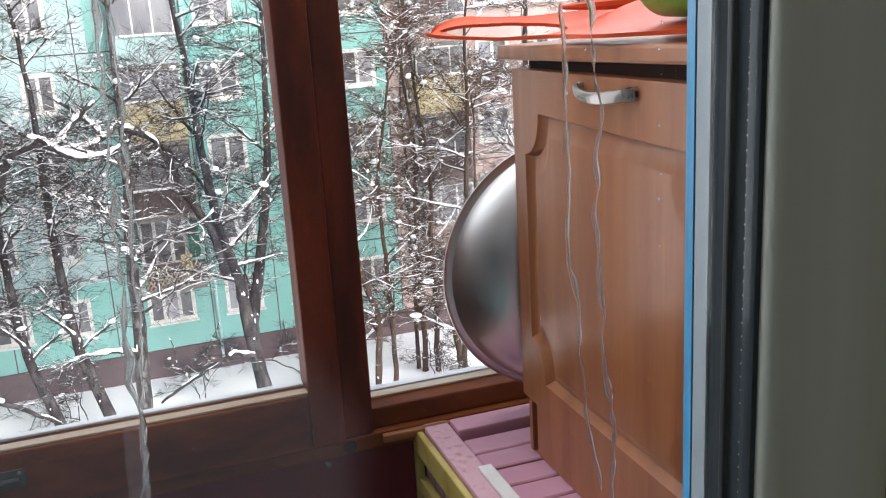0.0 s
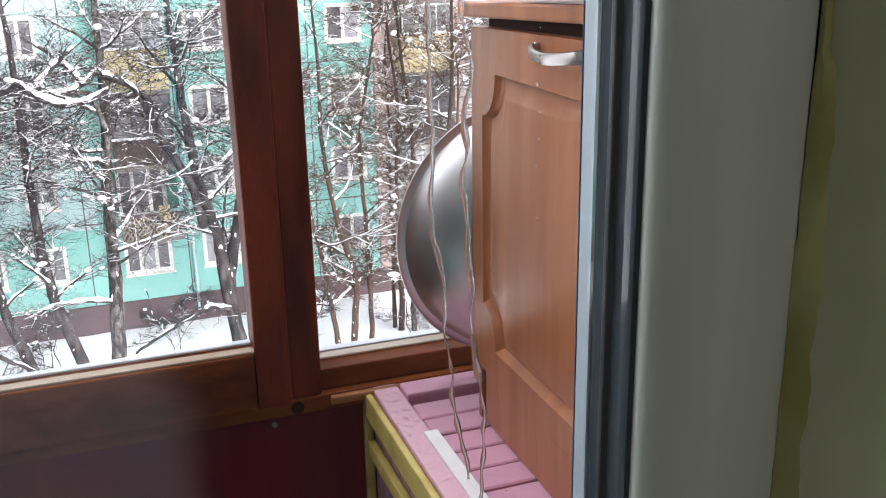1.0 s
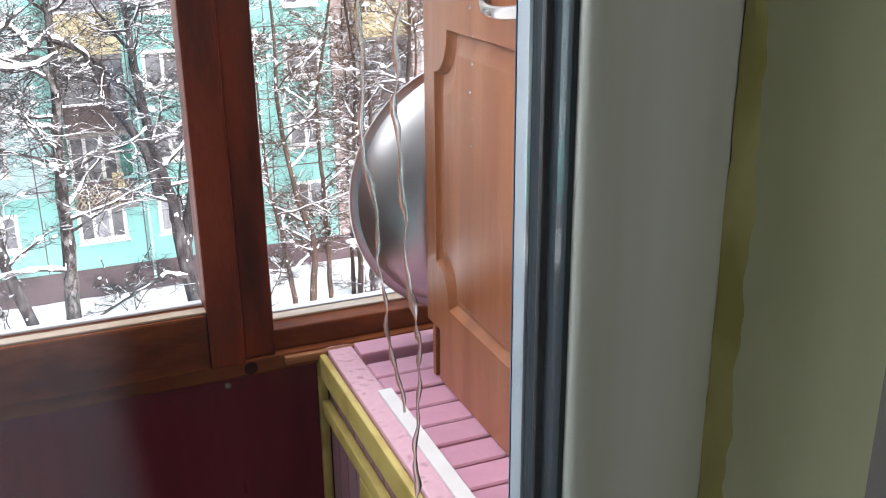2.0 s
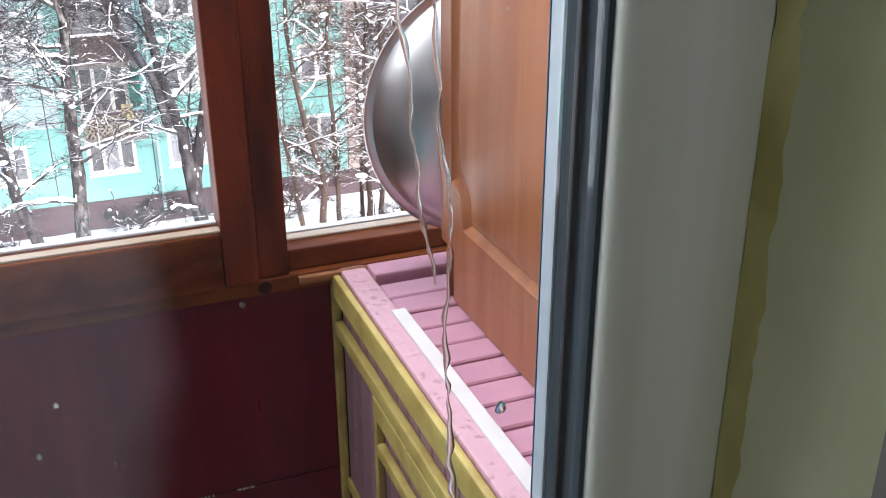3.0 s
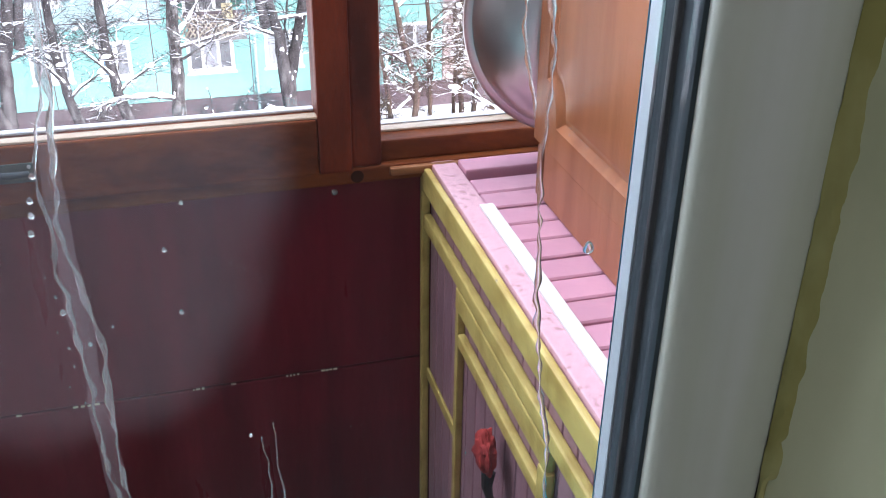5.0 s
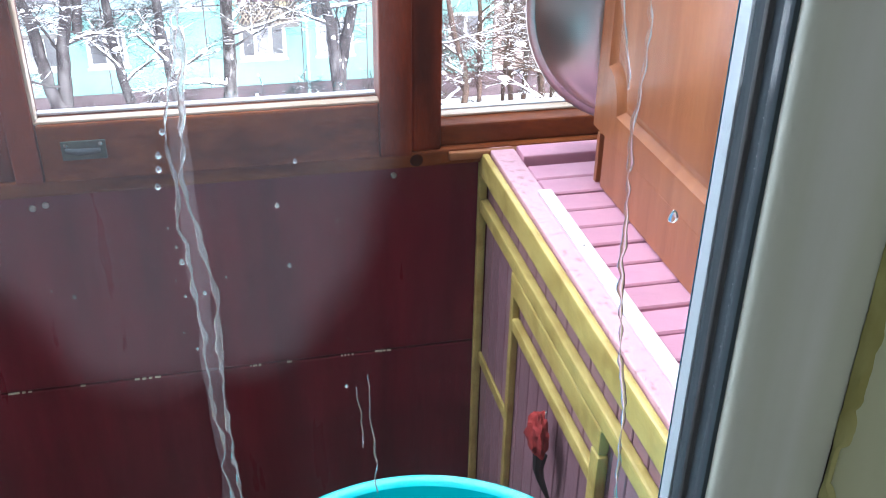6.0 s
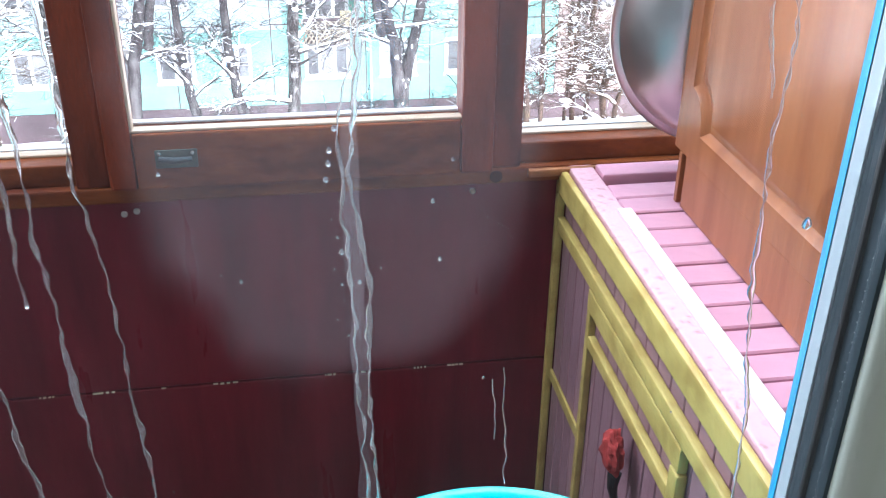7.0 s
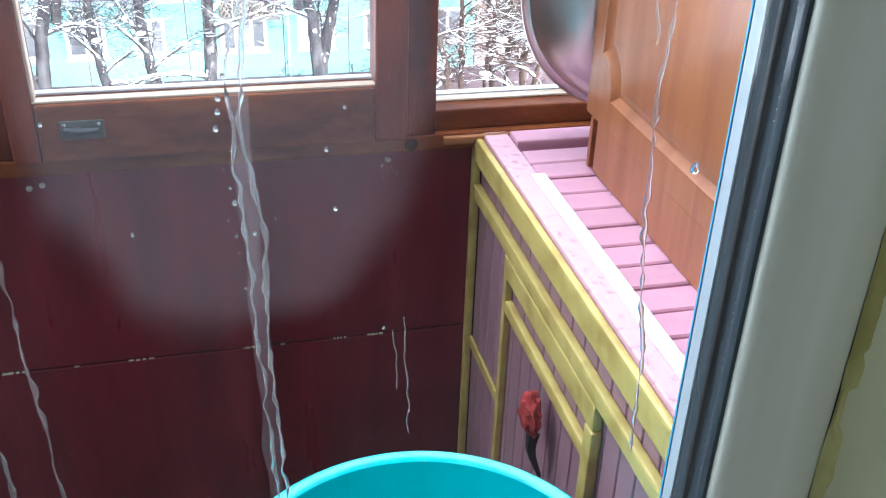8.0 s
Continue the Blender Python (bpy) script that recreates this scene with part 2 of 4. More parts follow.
def tube(bm, points, radii, sides=8, flat=1.0, cap=True):
    """A tube along points; flat squeezes it along y."""
    pts = [Vector(p) for p in points]
    rings = []
    for i, p in enumerate(pts):
        d = (pts[min(i + 1, len(pts) - 1)] - pts[max(i - 1, 0)]).normalized()
        side = d.cross(Vector((0.13, 0.97, 0.21)) if abs(d.y) < 0.9 else Vector((0, 0, 1))).normalized()
        up = side.cross(d)
        r = radii[i] if isinstance(radii, (list, tuple)) else radii
        ring = []
        for k in range(sides):
            o = side * math.cos(2 * math.pi * k / sides) * r + up * math.sin(2 * math.pi * k / sides) * r
            o.y *= flat
            ring.append(bm.verts.new(p + o))
        rings.append(ring)
    for a, b in zip(rings, rings[1:]):
        for k in range(sides):
            bm.faces.new((a[k], a[(k + 1) % sides], b[(k + 1) % sides], b[k]))
    if cap:
        bm.faces.new(rings[0][::-1]), bm.faces.new(rings[-1])
    return bm


def revolve(bm, profile, m, sides=64):
    """Turns a profile of (radius, height) round the axis of the pose m."""
    rings = []
    for r, h in profile:
        if r < 1e-5:
            rings.append([bm.verts.new(m @ Vector((0, 0, h)))])
        else:
            rings.append([bm.verts.new(m @ Vector((r * math.cos(2 * math.pi * k / sides), r * math.sin(2 * math.pi * k / sides), h))) for k in range(sides)])
    for a, b in zip(rings, rings[1:]):
        for k in range(sides):
            q = (k + 1) % sides
            if len(a) == 1:
                bm.faces.new((a[0], b[q], b[k]))
            elif len(b) == 1:
                bm.faces.new((a[k], a[q], b[0]))
            else:
                bm.faces.new((a[k], a[q], b[q], b[k]))
    return bm


def mesh_of(name, bm, mat, smooth=False):
    bmesh.ops.recalc_face_normals(bm, faces=bm.faces)
    me = bpy.data.meshes.new(name)
    bm.to_mesh(me)
    bm.free()
    me.materials.append(mat)
    if smooth:
        for p in me.polygons:
            p.use_smooth = True
        me.set_sharp_from_angle(angle=radians(38))
    return me


def part(name, bm, mat, parent, label="", smooth=False):
    """One mesh, modelled in world places, as a part of a thing."""
    ob = new(name, mesh_of(name, bm, mat, smooth))
    ob.parent = parent
    ob.matrix_parent_inverse = world_of(parent).inverted()
    return tagged(ob, label=label)


def world_of(ob):
    return ob.matrix_basis if ob.parent is None else world_of(ob.parent) @ ob.matrix_parent_inverse @ ob.matrix_basis


def shared(name, me, place, parent):
    """An alike piece: an object of its own on a shared mesh."""
    ob = new(name, me)
    ob.parent = parent
    ob.matrix_parent_inverse = world_of(parent).inverted()
    ob.matrix_basis = place
    return ob


def thing(name, x, y, z, label, category, group="", kind=""):
    ob = new(name)
    ob.empty_display_size = 0.05
    ob.matrix_basis = pose(x, y, z)
    return tagged(ob, label, category, group, kind)


def structure(name, bm, mat, label, category, smooth=False):
    return tagged(new(name, mesh_of(name, bm, mat, smooth)), label, category, kind="structure")


def single(name, bm, mat, label, category, group="", smooth=False):
    return tagged(new(name, mesh_of(name, bm, mat, smooth)), label, category, group)


# ---- the loggia: shell ----
LX0, LX1, TOP = -2.4, 0.62, 2.55
structure("floor", block(LX0, LX1, -1.14, 0.03, -0.12, 0.0), LOGGIA_FLOOR, "brown linoleum floor of the loggia", "floor")
structure("ceiling", block(LX0 - 0.12, LX1 + 0.12, -1.14, 0.12, TOP, TOP + 0.15), CEILING, "white painted loggia ceiling slab", "ceiling")
structure("wall_west", block(LX0 - 0.12, LX0, -1.14, 0.12, -0.12, TOP), LOGGIA_WALL, "grey rendered end wall of the loggia", "wall")
structure("wall_east", block(LX1, LX1 + 0.12, -1.14, 0.12, -0.12, TOP), LOGGIA_WALL, "grey rendered end wall of the loggia", "wall")

parapet = thing("wall_parapet", -0.9, 0.03, 0, "maroon painted parapet clad with boards", "wall", kind="structure")
part("core", block(LX0, LX1, 0.022, 0.11, -0.12, 0.985), LOGGIA_WALL, parapet)
SEAM = 0.596
part("panel", block(LX0 + 0.002, LX1 - 0.002, 0.002, 0.020, SEAM + 0.002, 0.984, bevel=0.003), MAROON, parapet)
part("panel", block(LX0 + 0.002, LX1 - 0.002, 0.003, 0.020, 0.002, SEAM - 0.002, bevel=0.003), MAROON, parapet)
bm = bmesh.new()
rng = random.Random(4)
for x, w in ((-0.93, 0.03), (-0.841, 0.045), (-0.72, 0.01), (-0.628, 0.045), (-0.428, 0.02), (-0.36, 0.008), (-0.262, 0.025), (-0.199, 0.03)):
    for k in range(4):
        a = x + w * (k + 0.3 * rng.random()) / 4
        box(bm, a, a + w * rng.uniform(0.1, 0.24), 0.0005, 0.004, SEAM - rng.uniform(0.0012, 0.002), SEAM + rng.uniform(0, 0.001))
part("chipped_edge", bm, BEAD, parapet, "pale chips along the seam of the boards")


def screw(x, z, y=0.002):
    s = thing("screw", x, y, z, "small bright screw head in the maroon board", "screw", "screws in the parapet")
    bm = revolve(bmesh.new(), [(0.0055, 0), (0.0055, 0.0015), (0.004, 0.0028), (0.0016, 0.0028), (0.0016, 0.0012), (0, 0.0012)], pose(x, y, z, 90), 16)
    part("head", bm, CHROME, s, smooth=True)


screw(-0.715, 0.949)
screw(-0.735, 0.945)
screw(-0.16, 0.952)

# ---- the loggia: wooden glazing ----
SASH_L, SASH_R, GL, GR = -0.742, -0.135, -0.702, -0.187
HEAD = 2.42
glazing = thing("window_1", -0.9, 0.03, 0.985, "red-brown varnished wooden loggia glazing frame", "window", kind="structure")
part("bottom_rail", block(LX0, LX1, -0.022, 0.10, 0.974, 1.002, bevel=0.004), VARNISH_RAIL, glazing)
part("top_rail", block(LX0, LX1, -0.022, 0.10, HEAD, TOP, bevel=0.004), VARNISH_RAIL, glazing)
for x0, x1 in ((SASH_R + 0.002, -0.083), (-0.797, SASH_L - 0.002), (-1.46, -1.405), (0.52, 0.60), (-2.398, -2.34)):
    part("post", block(x0, x1, -0.020, 0.085, 1.002, HEAD, bevel=0.005), VARNISH, glazing)
# fixed lights either side of the opening sash
for x0, x1 in ((-0.083, 0.52), (-1.405, -0.797), (-2.34, -1.46)):
    part("light_rail", block(x0, x1, -0.006, 0.08, 1.002, 1.0385, bevel=0.004), VARNISH_RAIL, glazing)
    part("glazing_bead", block(x0, x1, 0.030, 0.052, 1.0388, 1.043, bevel=0.0015), BEAD, glazing)
    part("glazing_bead", block(x0, x0 + 0.006, 0.030, 0.052, 1.044, HEAD, bevel=0.002), BEAD, glazing)
    part("snow_ledge", block(x0 + 0.006, x1, 0.060, 0.078, 1.0388, 1.0425, bevel=0.0015), BRANCH_SNOW, glazing, "thin snow lying on the outer ledge")
    p = part("pane", block(x0 + 0.002, x1 - 0.002, 0.053, 0.057, 1.036, HEAD), GLASS, glazing)
    p.visible_shadow = False
part("lip", block(-0.072, 0.50, -0.034, -0.0225, 0.986, 1.000, bevel=0.003), PALE_PINE, glazing)
bm = revolve(bmesh.new(), [(0.011, 0), (0.0105, 0.001), (0.004, 0.0004), (0, 0.0004)], pose(-0.125, -0.0222, 0.987, 90), 18)
part("knot", bm, SHADE_AND_KNOT, glazing, "dark knot hole in the pine")

sash = thing("window_2", (SASH_L + SASH_R) / 2, -0.01, 1.003, "closed wooden window sash with orange-brown varnish", "window", kind="structure")
part("bottom_rail", block(SASH_L + 0.042, SASH_R - 0.054, -0.0405, 0.02, 1.004, 1.0972, bevel=0.004), VARNISH_RAIL, sash)
part("top_rail", block(SASH_L + 0.042, SASH_R - 0.054, -0.0405, 0.02, HEAD - 0.09, HEAD - 0.003, bevel=0.005), VARNISH_RAIL, sash)
part("stile", block(SASH_L, SASH_L + 0.0405, -0.041, 0.02, 1.004, HEAD - 0.003, bevel=0.005), VARNISH, sash)
part("stile", block(SASH_R - 0.053, SASH_R, -0.041, 0.02, 1.004, HEAD - 0.003, bevel=0.005), VARNISH, sash)
part("glazing_bead", block(GL, GR, -0.036, -0.016, 1.0975, 1.1015, bevel=0.0015), BEAD, sash)
part("glazing_bead", block(GL, GL + 0.005, -0.036, -0.016, 1.102, HEAD - 0.09, bevel=0.002), BEAD, sash)
p = part("pane", block(GL, GR, -0.012, -0.008, 1.095, HEAD - 0.09), GLASS, sash)
p.visible_shadow = False
part("snow_ledge", block(GL, GR, 0.0, 0.014, 1.0975, 1.1025, bevel=0.002), BRANCH_SNOW, sash, "thin snow lying on the outer ledge")

latch = thing("window_latch", -0.636, -0.041, 1.056, "grey-green painted metal latch plate on the sash", "latch")
bm = block(-0.668, -0.604, -0.0445, -0.0408, 1.041, 1.071, bevel=0.0014)
part("plate", bm, material("grey_green_enamel", (0.055, 0.07, 0.06), 0.55, scale=40), latch, smooth=True)
bm = tube(bmesh.new(), [(-0.662, -0.0475, 1.058), (-0.640, -0.049, 1.055), (-0.612, -0.0475, 1.056)], [0.004, 0.0055, 0.004], 10)
part("bolt", bm, GASKET, latch, "dark worn bolt", smooth=True)
for x in (-0.661, -0.611):
    part("screw", revolve(bmesh.new(), [(0.003, 0), (0.003, 0.001), (0, 0.002)], pose(x, -0.0444, 1.0655, 90), 12), CHROME, latch)

def wedge(pts, z0, z1):
    bm = bmesh.new()
    lo = [bm.verts.new((x, y, z0)) for x, y in pts]
    hi = [bm.verts.new((x, y, z1)) for x, y in pts]
    for i in range(len(pts)):
        j = (i + 1) % len(pts)
        bm.faces.new((lo[i], lo[j], hi[j], hi[i]))
    bm.faces.new(lo[::-1]), bm.faces.new(hi)
    return bm



# ---- the house wall with the double glazing, and the room behind the camera ----
WX0, WX1, WZ0, WZ1 = -1.75, -0.2187, 0.78, 2.25
house = thing("wall_house", -0.9, -1.2, 0, "thick plastered house wall round the window", "wall", kind="structure")
part("pier", block(-0.150, 1.6, -1.30, -1.145, -0.12, 2.7), LOGGIA_WALL, house)
part("pier", block(LX0 - 0.6, WX0 - 0.07, -1.30, -1.145, -0.12, 2.7), LOGGIA_WALL, house)
part("apron", block(WX0 - 0.07, -0.150, -1.30, -1.145, -0.12, WZ0 - 0.07), LOGGIA_WALL, house)
part("lintel", block(WX0 - 0.07, -0.150, -1.30, -1.145, WZ1 + 0.07, 2.7), LOGGIA_WALL, house)

near = thing("window_3", (WX0 + WX1) / 2, -1.16, WZ0 - 0.07, "white plastic double-glazed window with wet panes", "window", kind="structure")
GX = -0.2190
for nm, a in (("frame_jamb", (WX0 - 0.068, WX0, -1.139, -1.112, WZ0 - 0.068, WZ1 + 0.068)),
              ("frame_sill", (WX0, WX1, -1.139, -1.112, WZ0 - 0.068, WZ0)), ("frame_head", (WX0, WX1, -1.139, -1.112, WZ1, WZ1 + 0.068))):
    part(nm, block(*a, bevel=0.0012), PVC, near)
part("frame_jamb", wedge([(WX1, -1.1390), (WX1, -1.1305), (WX1 + 0.0424, -1.0600), (-0.120, -1.0600), (-0.120, -1.1390)], WZ0 - 0.068, WZ1 + 0.068), JAMB_GREY, near, "blue-grey outer edge of the frame")
part("protective_film", wedge([(WX1 + 0.0004, -1.1290), (WX1 + 0.0414, -1.0610), (WX1 + 0.0410, -1.0610), (WX1 + 0.0001, -1.1290)], WZ0, WZ1), BLUE_FILM, near, "strip of blue protective film")
# sealed unit: outer pane, spacer bar with desiccant holes, inner pane
part("outer_gasket", block(GX + 0.0012, GX + 0.012, -1.1432, -1.1392, WZ0, WZ1, bevel=0.0008), GASKET, near, smooth=True)
part("spacer", block(GX + 0.001, GX + 0.010, -1.1615, -1.1434, WZ0, WZ1), SPACER, near, "dark metal spacer bar between the panes")
part("seal", block(GX - 0.0015, GX + 0.012, -1.1535, -1.1505, WZ0, WZ1, bevel=0.0008), BLACK, near)
bm = bmesh.new()
z = WZ0 + 0.02
while z < WZ1:
    revolve(bm, [(0.0004, 0), (0.0003, 0.0003), (0, 0.0003)], pose(GX + 0.001, -1.1600, z, 0, -90), 6)
    z += 0.0052
tagged(part("spacer_perforation", bm, CHROME, near, "row of tiny bright holes along the spacer"), kind="stuff")
part("inner_gasket", block(GX - 0.001, GX + 0.012, -1.1690, -1.1618, WZ0, WZ1, bevel=0.0015), GASKET, near, smooth=True)
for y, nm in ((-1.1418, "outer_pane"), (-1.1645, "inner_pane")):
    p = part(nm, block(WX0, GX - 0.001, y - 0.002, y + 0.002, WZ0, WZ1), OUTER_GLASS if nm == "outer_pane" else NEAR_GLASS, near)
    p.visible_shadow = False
# bead and sash face towards the room, one extrusion
prof = [(GX + 0.001, -1.1692), (GX + 0.001, -1.1725), (GX + 0.0022, -1.1748), (GX + 0.006, -1.1778), (GX + 0.011, -1.1786), (GX + 0.0145, -1.1797), (GX + 0.019, -1.1818), (GX + 0.026, -1.1836), (GX + 0.036, -1.1848), (GX + 0.0465, -1.1850), (GX + 0.0480, -1.1842), (GX + 0.0480, -1.1692)]
bm = bmesh.new()
lo = [bm.verts.new((x, y, WZ0 - 0.06)) for x, y in prof]
hi = [bm.verts.new((x, y, WZ1 + 0.06)) for x, y in prof]
for i in range(len(prof)):
    j = (i + 1) % len(prof)
    bm.faces.new((lo[i], lo[j], hi[j], hi[i]))
bm.faces.new(lo[::-1]), bm.faces.new(hi)
part("bead", bm, CREAM, near, "off-white inner bead and frame", smooth=True)
part("bead", block(WX0 - 0.06, WX0, -1.185, -1.1692, WZ0 - 0.06, WZ1 + 0.06, bevel=0.004), PVC, near)
part("bead", block(WX0, GX - 0.002, -1.185, -1.1692, WZ0 - 0.06, WZ0, bevel=0.004), PVC, near)
part("bead", block(WX0, GX - 0.002, -1.185, -1.1692, WZ1, WZ1 + 0.06, bevel=0.004), PVC, near)

# uneven bead of foam beside the frame, and the slanted reveal
FX = GX + 0.0482
bm = bmesh.new()
rows = []
z = WZ0 - 0.06
along, out = Vector((0.733, -0.680)), Vector((-0.680, -0.733))
while z < WZ1 + 0.06:
    w = max(0.003, 0.0115 + 0.016 * noise.noise(Vector((0, 3.3, z * 9))) + 0.013 * noise.noise(Vector((5, 1, z * 38))) + 0.006 * noise.noise(Vector((2, 6, z * 130))))
    p = Vector((FX - 0.0003, -1.1856))
    row = []
    for q, h in ((-0.08, 0.0004), (0.03, 0.0010), (0.35, 0.0022), (0.7, 0.0016), (0.95, 0.0006), (1.0, -0.001)):
        v = p + along * (w * q) + out * (h * (1 + 0.5 * noise.noise(Vector((q * 3, 2, z * 90)))))
        row.append(bm.verts.new((v.x, v.y, z)))
    rows.append(row)
    z += 0.003
for a, b in zip(rows, rows[1:]):
    for k in range(5):
        bm.faces.new((a[k], a[k + 1], b[k + 1], b[k]))
part("foam_joint", bm, FOAM, near, "yellowed mounting foam along the frame", smooth=True)

reveal = thing("wall_reveal", 0.0, -1.3, WZ0 - 0.06, "cream plastered slanting window reveal with yellow stains", "wall", kind="structure")


part("slanted_face", wedge([(FX + 0.0015, -1.1862), (FX + 0.36, -1.52), (FX + 0.36, -1.31), (FX + 0.05, -1.31)], WZ0 - 0.06, WZ1 + 0.06), PLASTER, reveal)
RZ = 2.75
room = thing("wall_room", 0, -3, 0, "dim papered walls of the room", "wall", kind="structure")
part("partition", block(-0.165 + 0.37, 1.6, -1.52, -1.305, -0.12, 2.7), ROOM_WALL, room)
part("partition", block(-3.0, WX0 - 0.1, -1.52, -1.305, -0.12, 2.7), ROOM_WALL, room)
part("partition", block(1.6, 1.7, -4.6, -1.1, -0.12, 2.7), ROOM_WALL, room)
part("partition", block(-3.1, -3.0, -4.6, -1.1, -0.12, 2.7), ROOM_WALL, room)
part("partition", block(-3.1, 1.7, -4.7, -4.6, -0.12, 2.7), ROOM_WALL, room)
structure("floor_room", block(-3.1, 1.7, -4.7, -1.30, -0.12, 0.0), ROOM_FLOOR, "brown boarded floor of the room", "floor")
structure("ceiling_room", block(-3.1, 1.7, -4.7, -1.1, 2.702, 2.8), CEILING, "white ceiling of the room", "ceiling")
structure("window_sill", block(WX0 - 0.05, -0.16, -1.50, -1.19, WZ0 - 0.10, WZ0 - 0.065, bevel=0.006), PVC, "white inner window sill", "sill")

# ---- the pink and yellow bench cupboard ----
CY1 = -1.10
cupboard = thing("bench_cupboard", 0.28, -0.55, 0, "home-made pink wooden cupboard with mustard yellow front battens", "cupboard")
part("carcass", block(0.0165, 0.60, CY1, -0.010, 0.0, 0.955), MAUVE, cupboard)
# black sheet added to put shade into the gaps between the front boards
part("backing", block(0.0161, 0.0164, CY1, -0.012, 0.0, 0.95), BLACK, cupboard)
part("front_edge_board", block(-0.002, 0.0395, CY1, -0.003, 0.962, 0.9995, bevel=0.003), PINK_WORN, cupboard, "worn pink edge board with chipped paint")
bm = block(0.0405, 0.60, -0.082, -0.036, 0.968, 1.007, bevel=0.004)
part("back_board", bm, PINK, cupboard)
part("front_batten", block(-0.016, -0.0042, CY1, -0.012, 0.950, 0.9945, bevel=0.004), YELLOW, cupboard)
part("front_batten", block(-0.013, 0.0016, CY1, -0.018, 0.877, 0.904, bevel=0.004), YELLOW, cupboard)
part("corner_post", block(-0.014, 0.0016, -0.0118, 0.0005, 0.0, 0.9945, bevel=0.004), YELLOW, cupboard)
part("cross_batten", block(-0.004, 0.0016, -0.205, -0.0125, 0.556, 0.580, bevel=0.003), YELLOW, cupboard)
hatch = part("hatch_frame", block(-0.013, 0.0016, -0.610, -0.216, 0.836, 0.8755, bevel=0.004), YELLOW, cupboard)
part("hatch_batten", block(-0.012, 0.0016, -0.585, -0.229, 0.772, 0.795, bevel=0.004), YELLOW, hatch)
part("hatch_batten", block(-0.011, 0.0016, -0.228, -0.212, 0.12, 0.835, bevel=0.003), YELLOW, hatch)
part("hatch_batten", block(-0.014, 0.0016, -0.613, -0.586, 0.12, 0.835, bevel=0.004), YELLOW, hatch)
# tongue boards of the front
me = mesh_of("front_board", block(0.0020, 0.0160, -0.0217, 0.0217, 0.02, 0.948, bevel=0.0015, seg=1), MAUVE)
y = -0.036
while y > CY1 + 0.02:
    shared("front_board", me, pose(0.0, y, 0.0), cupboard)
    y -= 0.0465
# slats of the top
P0, PITCH = -0.102, 0.0548
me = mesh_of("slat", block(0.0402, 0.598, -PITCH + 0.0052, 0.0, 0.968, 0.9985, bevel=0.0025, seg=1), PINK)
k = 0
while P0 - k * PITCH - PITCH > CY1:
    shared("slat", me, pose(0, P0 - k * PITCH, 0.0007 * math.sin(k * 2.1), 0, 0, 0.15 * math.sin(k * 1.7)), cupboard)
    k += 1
strip = single("white_strip", block(0.026, 0.0475, -1.04, -0.203, 1.0006, 1.0052, bevel=0.001), WHITE_STRIP, "narrow white plastic strip lying along the cupboard edge", "strip")

# ---- red rag with black cord on the cupboard front ----
rag = thing("red_rag", -0.012, -0.42, 0.70, "crumpled red rag hanging on the cupboard front", "rag")
bm = bmesh.new()
bmesh.ops.create_icosphere(bm, subdivisions=4, radius=1.0)
for v in bm.verts:
    n = noise.noise(v.co * 2.1) * 0.35 + noise.noise(v.co * 5.3) * 0.16
    c = v.co * (1 + n)
    v.co = Vector((-0.028 + c.x * 0.014, -0.432 + c.y * (0.027 - 0.008 * c.z), 0.732 + c.z * 0.034))
part("cloth", bm, RED_CLOTH, rag, smooth=True)
bm = tube(bmesh.new(), [(-0.026, -0.445, 0.70), (-0.03, -0.451, 0.68), (-0.024, -0.445, 0.655), (-0.012, -0.452, 0.62)], [0.011, 0.008, 0.006, 0.003], 8)
part("cord", bm, BLACK, rag, "black knotted cord", smooth=True)

# ---- the kitchen cabinet on the cupboard ----
RISE = 0.045


def crooked(bm, share=1.0):
    """The cabinet's top is out of level: it rises towards the house wall."""
    for v in bm.verts:
        t = share * max(0.0, min(1.0, (v.co.z - 1.545) / 0.04))
        v.co.z += RISE * t * (-0.15 - v.co.y)
    return bm


DX, DY0, DY1, DZ0, DZ1 = 0.127, -0.150, -0.680, 1.0062, 1.5815
cabinet = thing("kitchen_cabinet", 0.33, -0.42, 1.001, "small kitchen cabinet with a red-brown wood-grain door", "cabinet")
FOOT = 1.083
part("body", crooked(block(DX + 0.019, 0.56, DY1 + 0.004, DY0 - 0.006, FOOT, 1.580, bevel=0.0015), 0.75), OAK, cabinet)
# shade of the recess is put into the base's dark colour
part("base", block(DX + 0.021, 0.55, DY1 + 0.012, -0.1872, 1.0014, FOOT - 0.0005), SHADE_AND_KNOT, cabinet, "recessed base painted dark for its shade")
part("side_edge", block(DX - 0.002, 0.55, -0.1868, -0.1765, 1.0014, FOOT - 0.0005, bevel=0.001), OAK, cabinet)
part("kick_panel", block(DX + 0.0004, DX + 0.0205, DY1 + 0.004, -0.1990, 1.0014, FOOT - 0.0002, bevel=0.0004), OAK, cabinet)
# likewise the neck: its dark colour stands for the shadow gap
part("neck", crooked(block(DX + 0.022, 0.555, DY1 + 0.012, DY0 - 0.014, 1.572, 1.5935)), SHADE_AND_KNOT, cabinet, "recessed neck painted dark as the shadow under the top")
part("top_board", crooked(block(DX - 0.012, 0.575, DY1 - 0.012, DY0 + 0.022, 1.594, 1.6145, bevel=0.004)), OAK, cabinet)


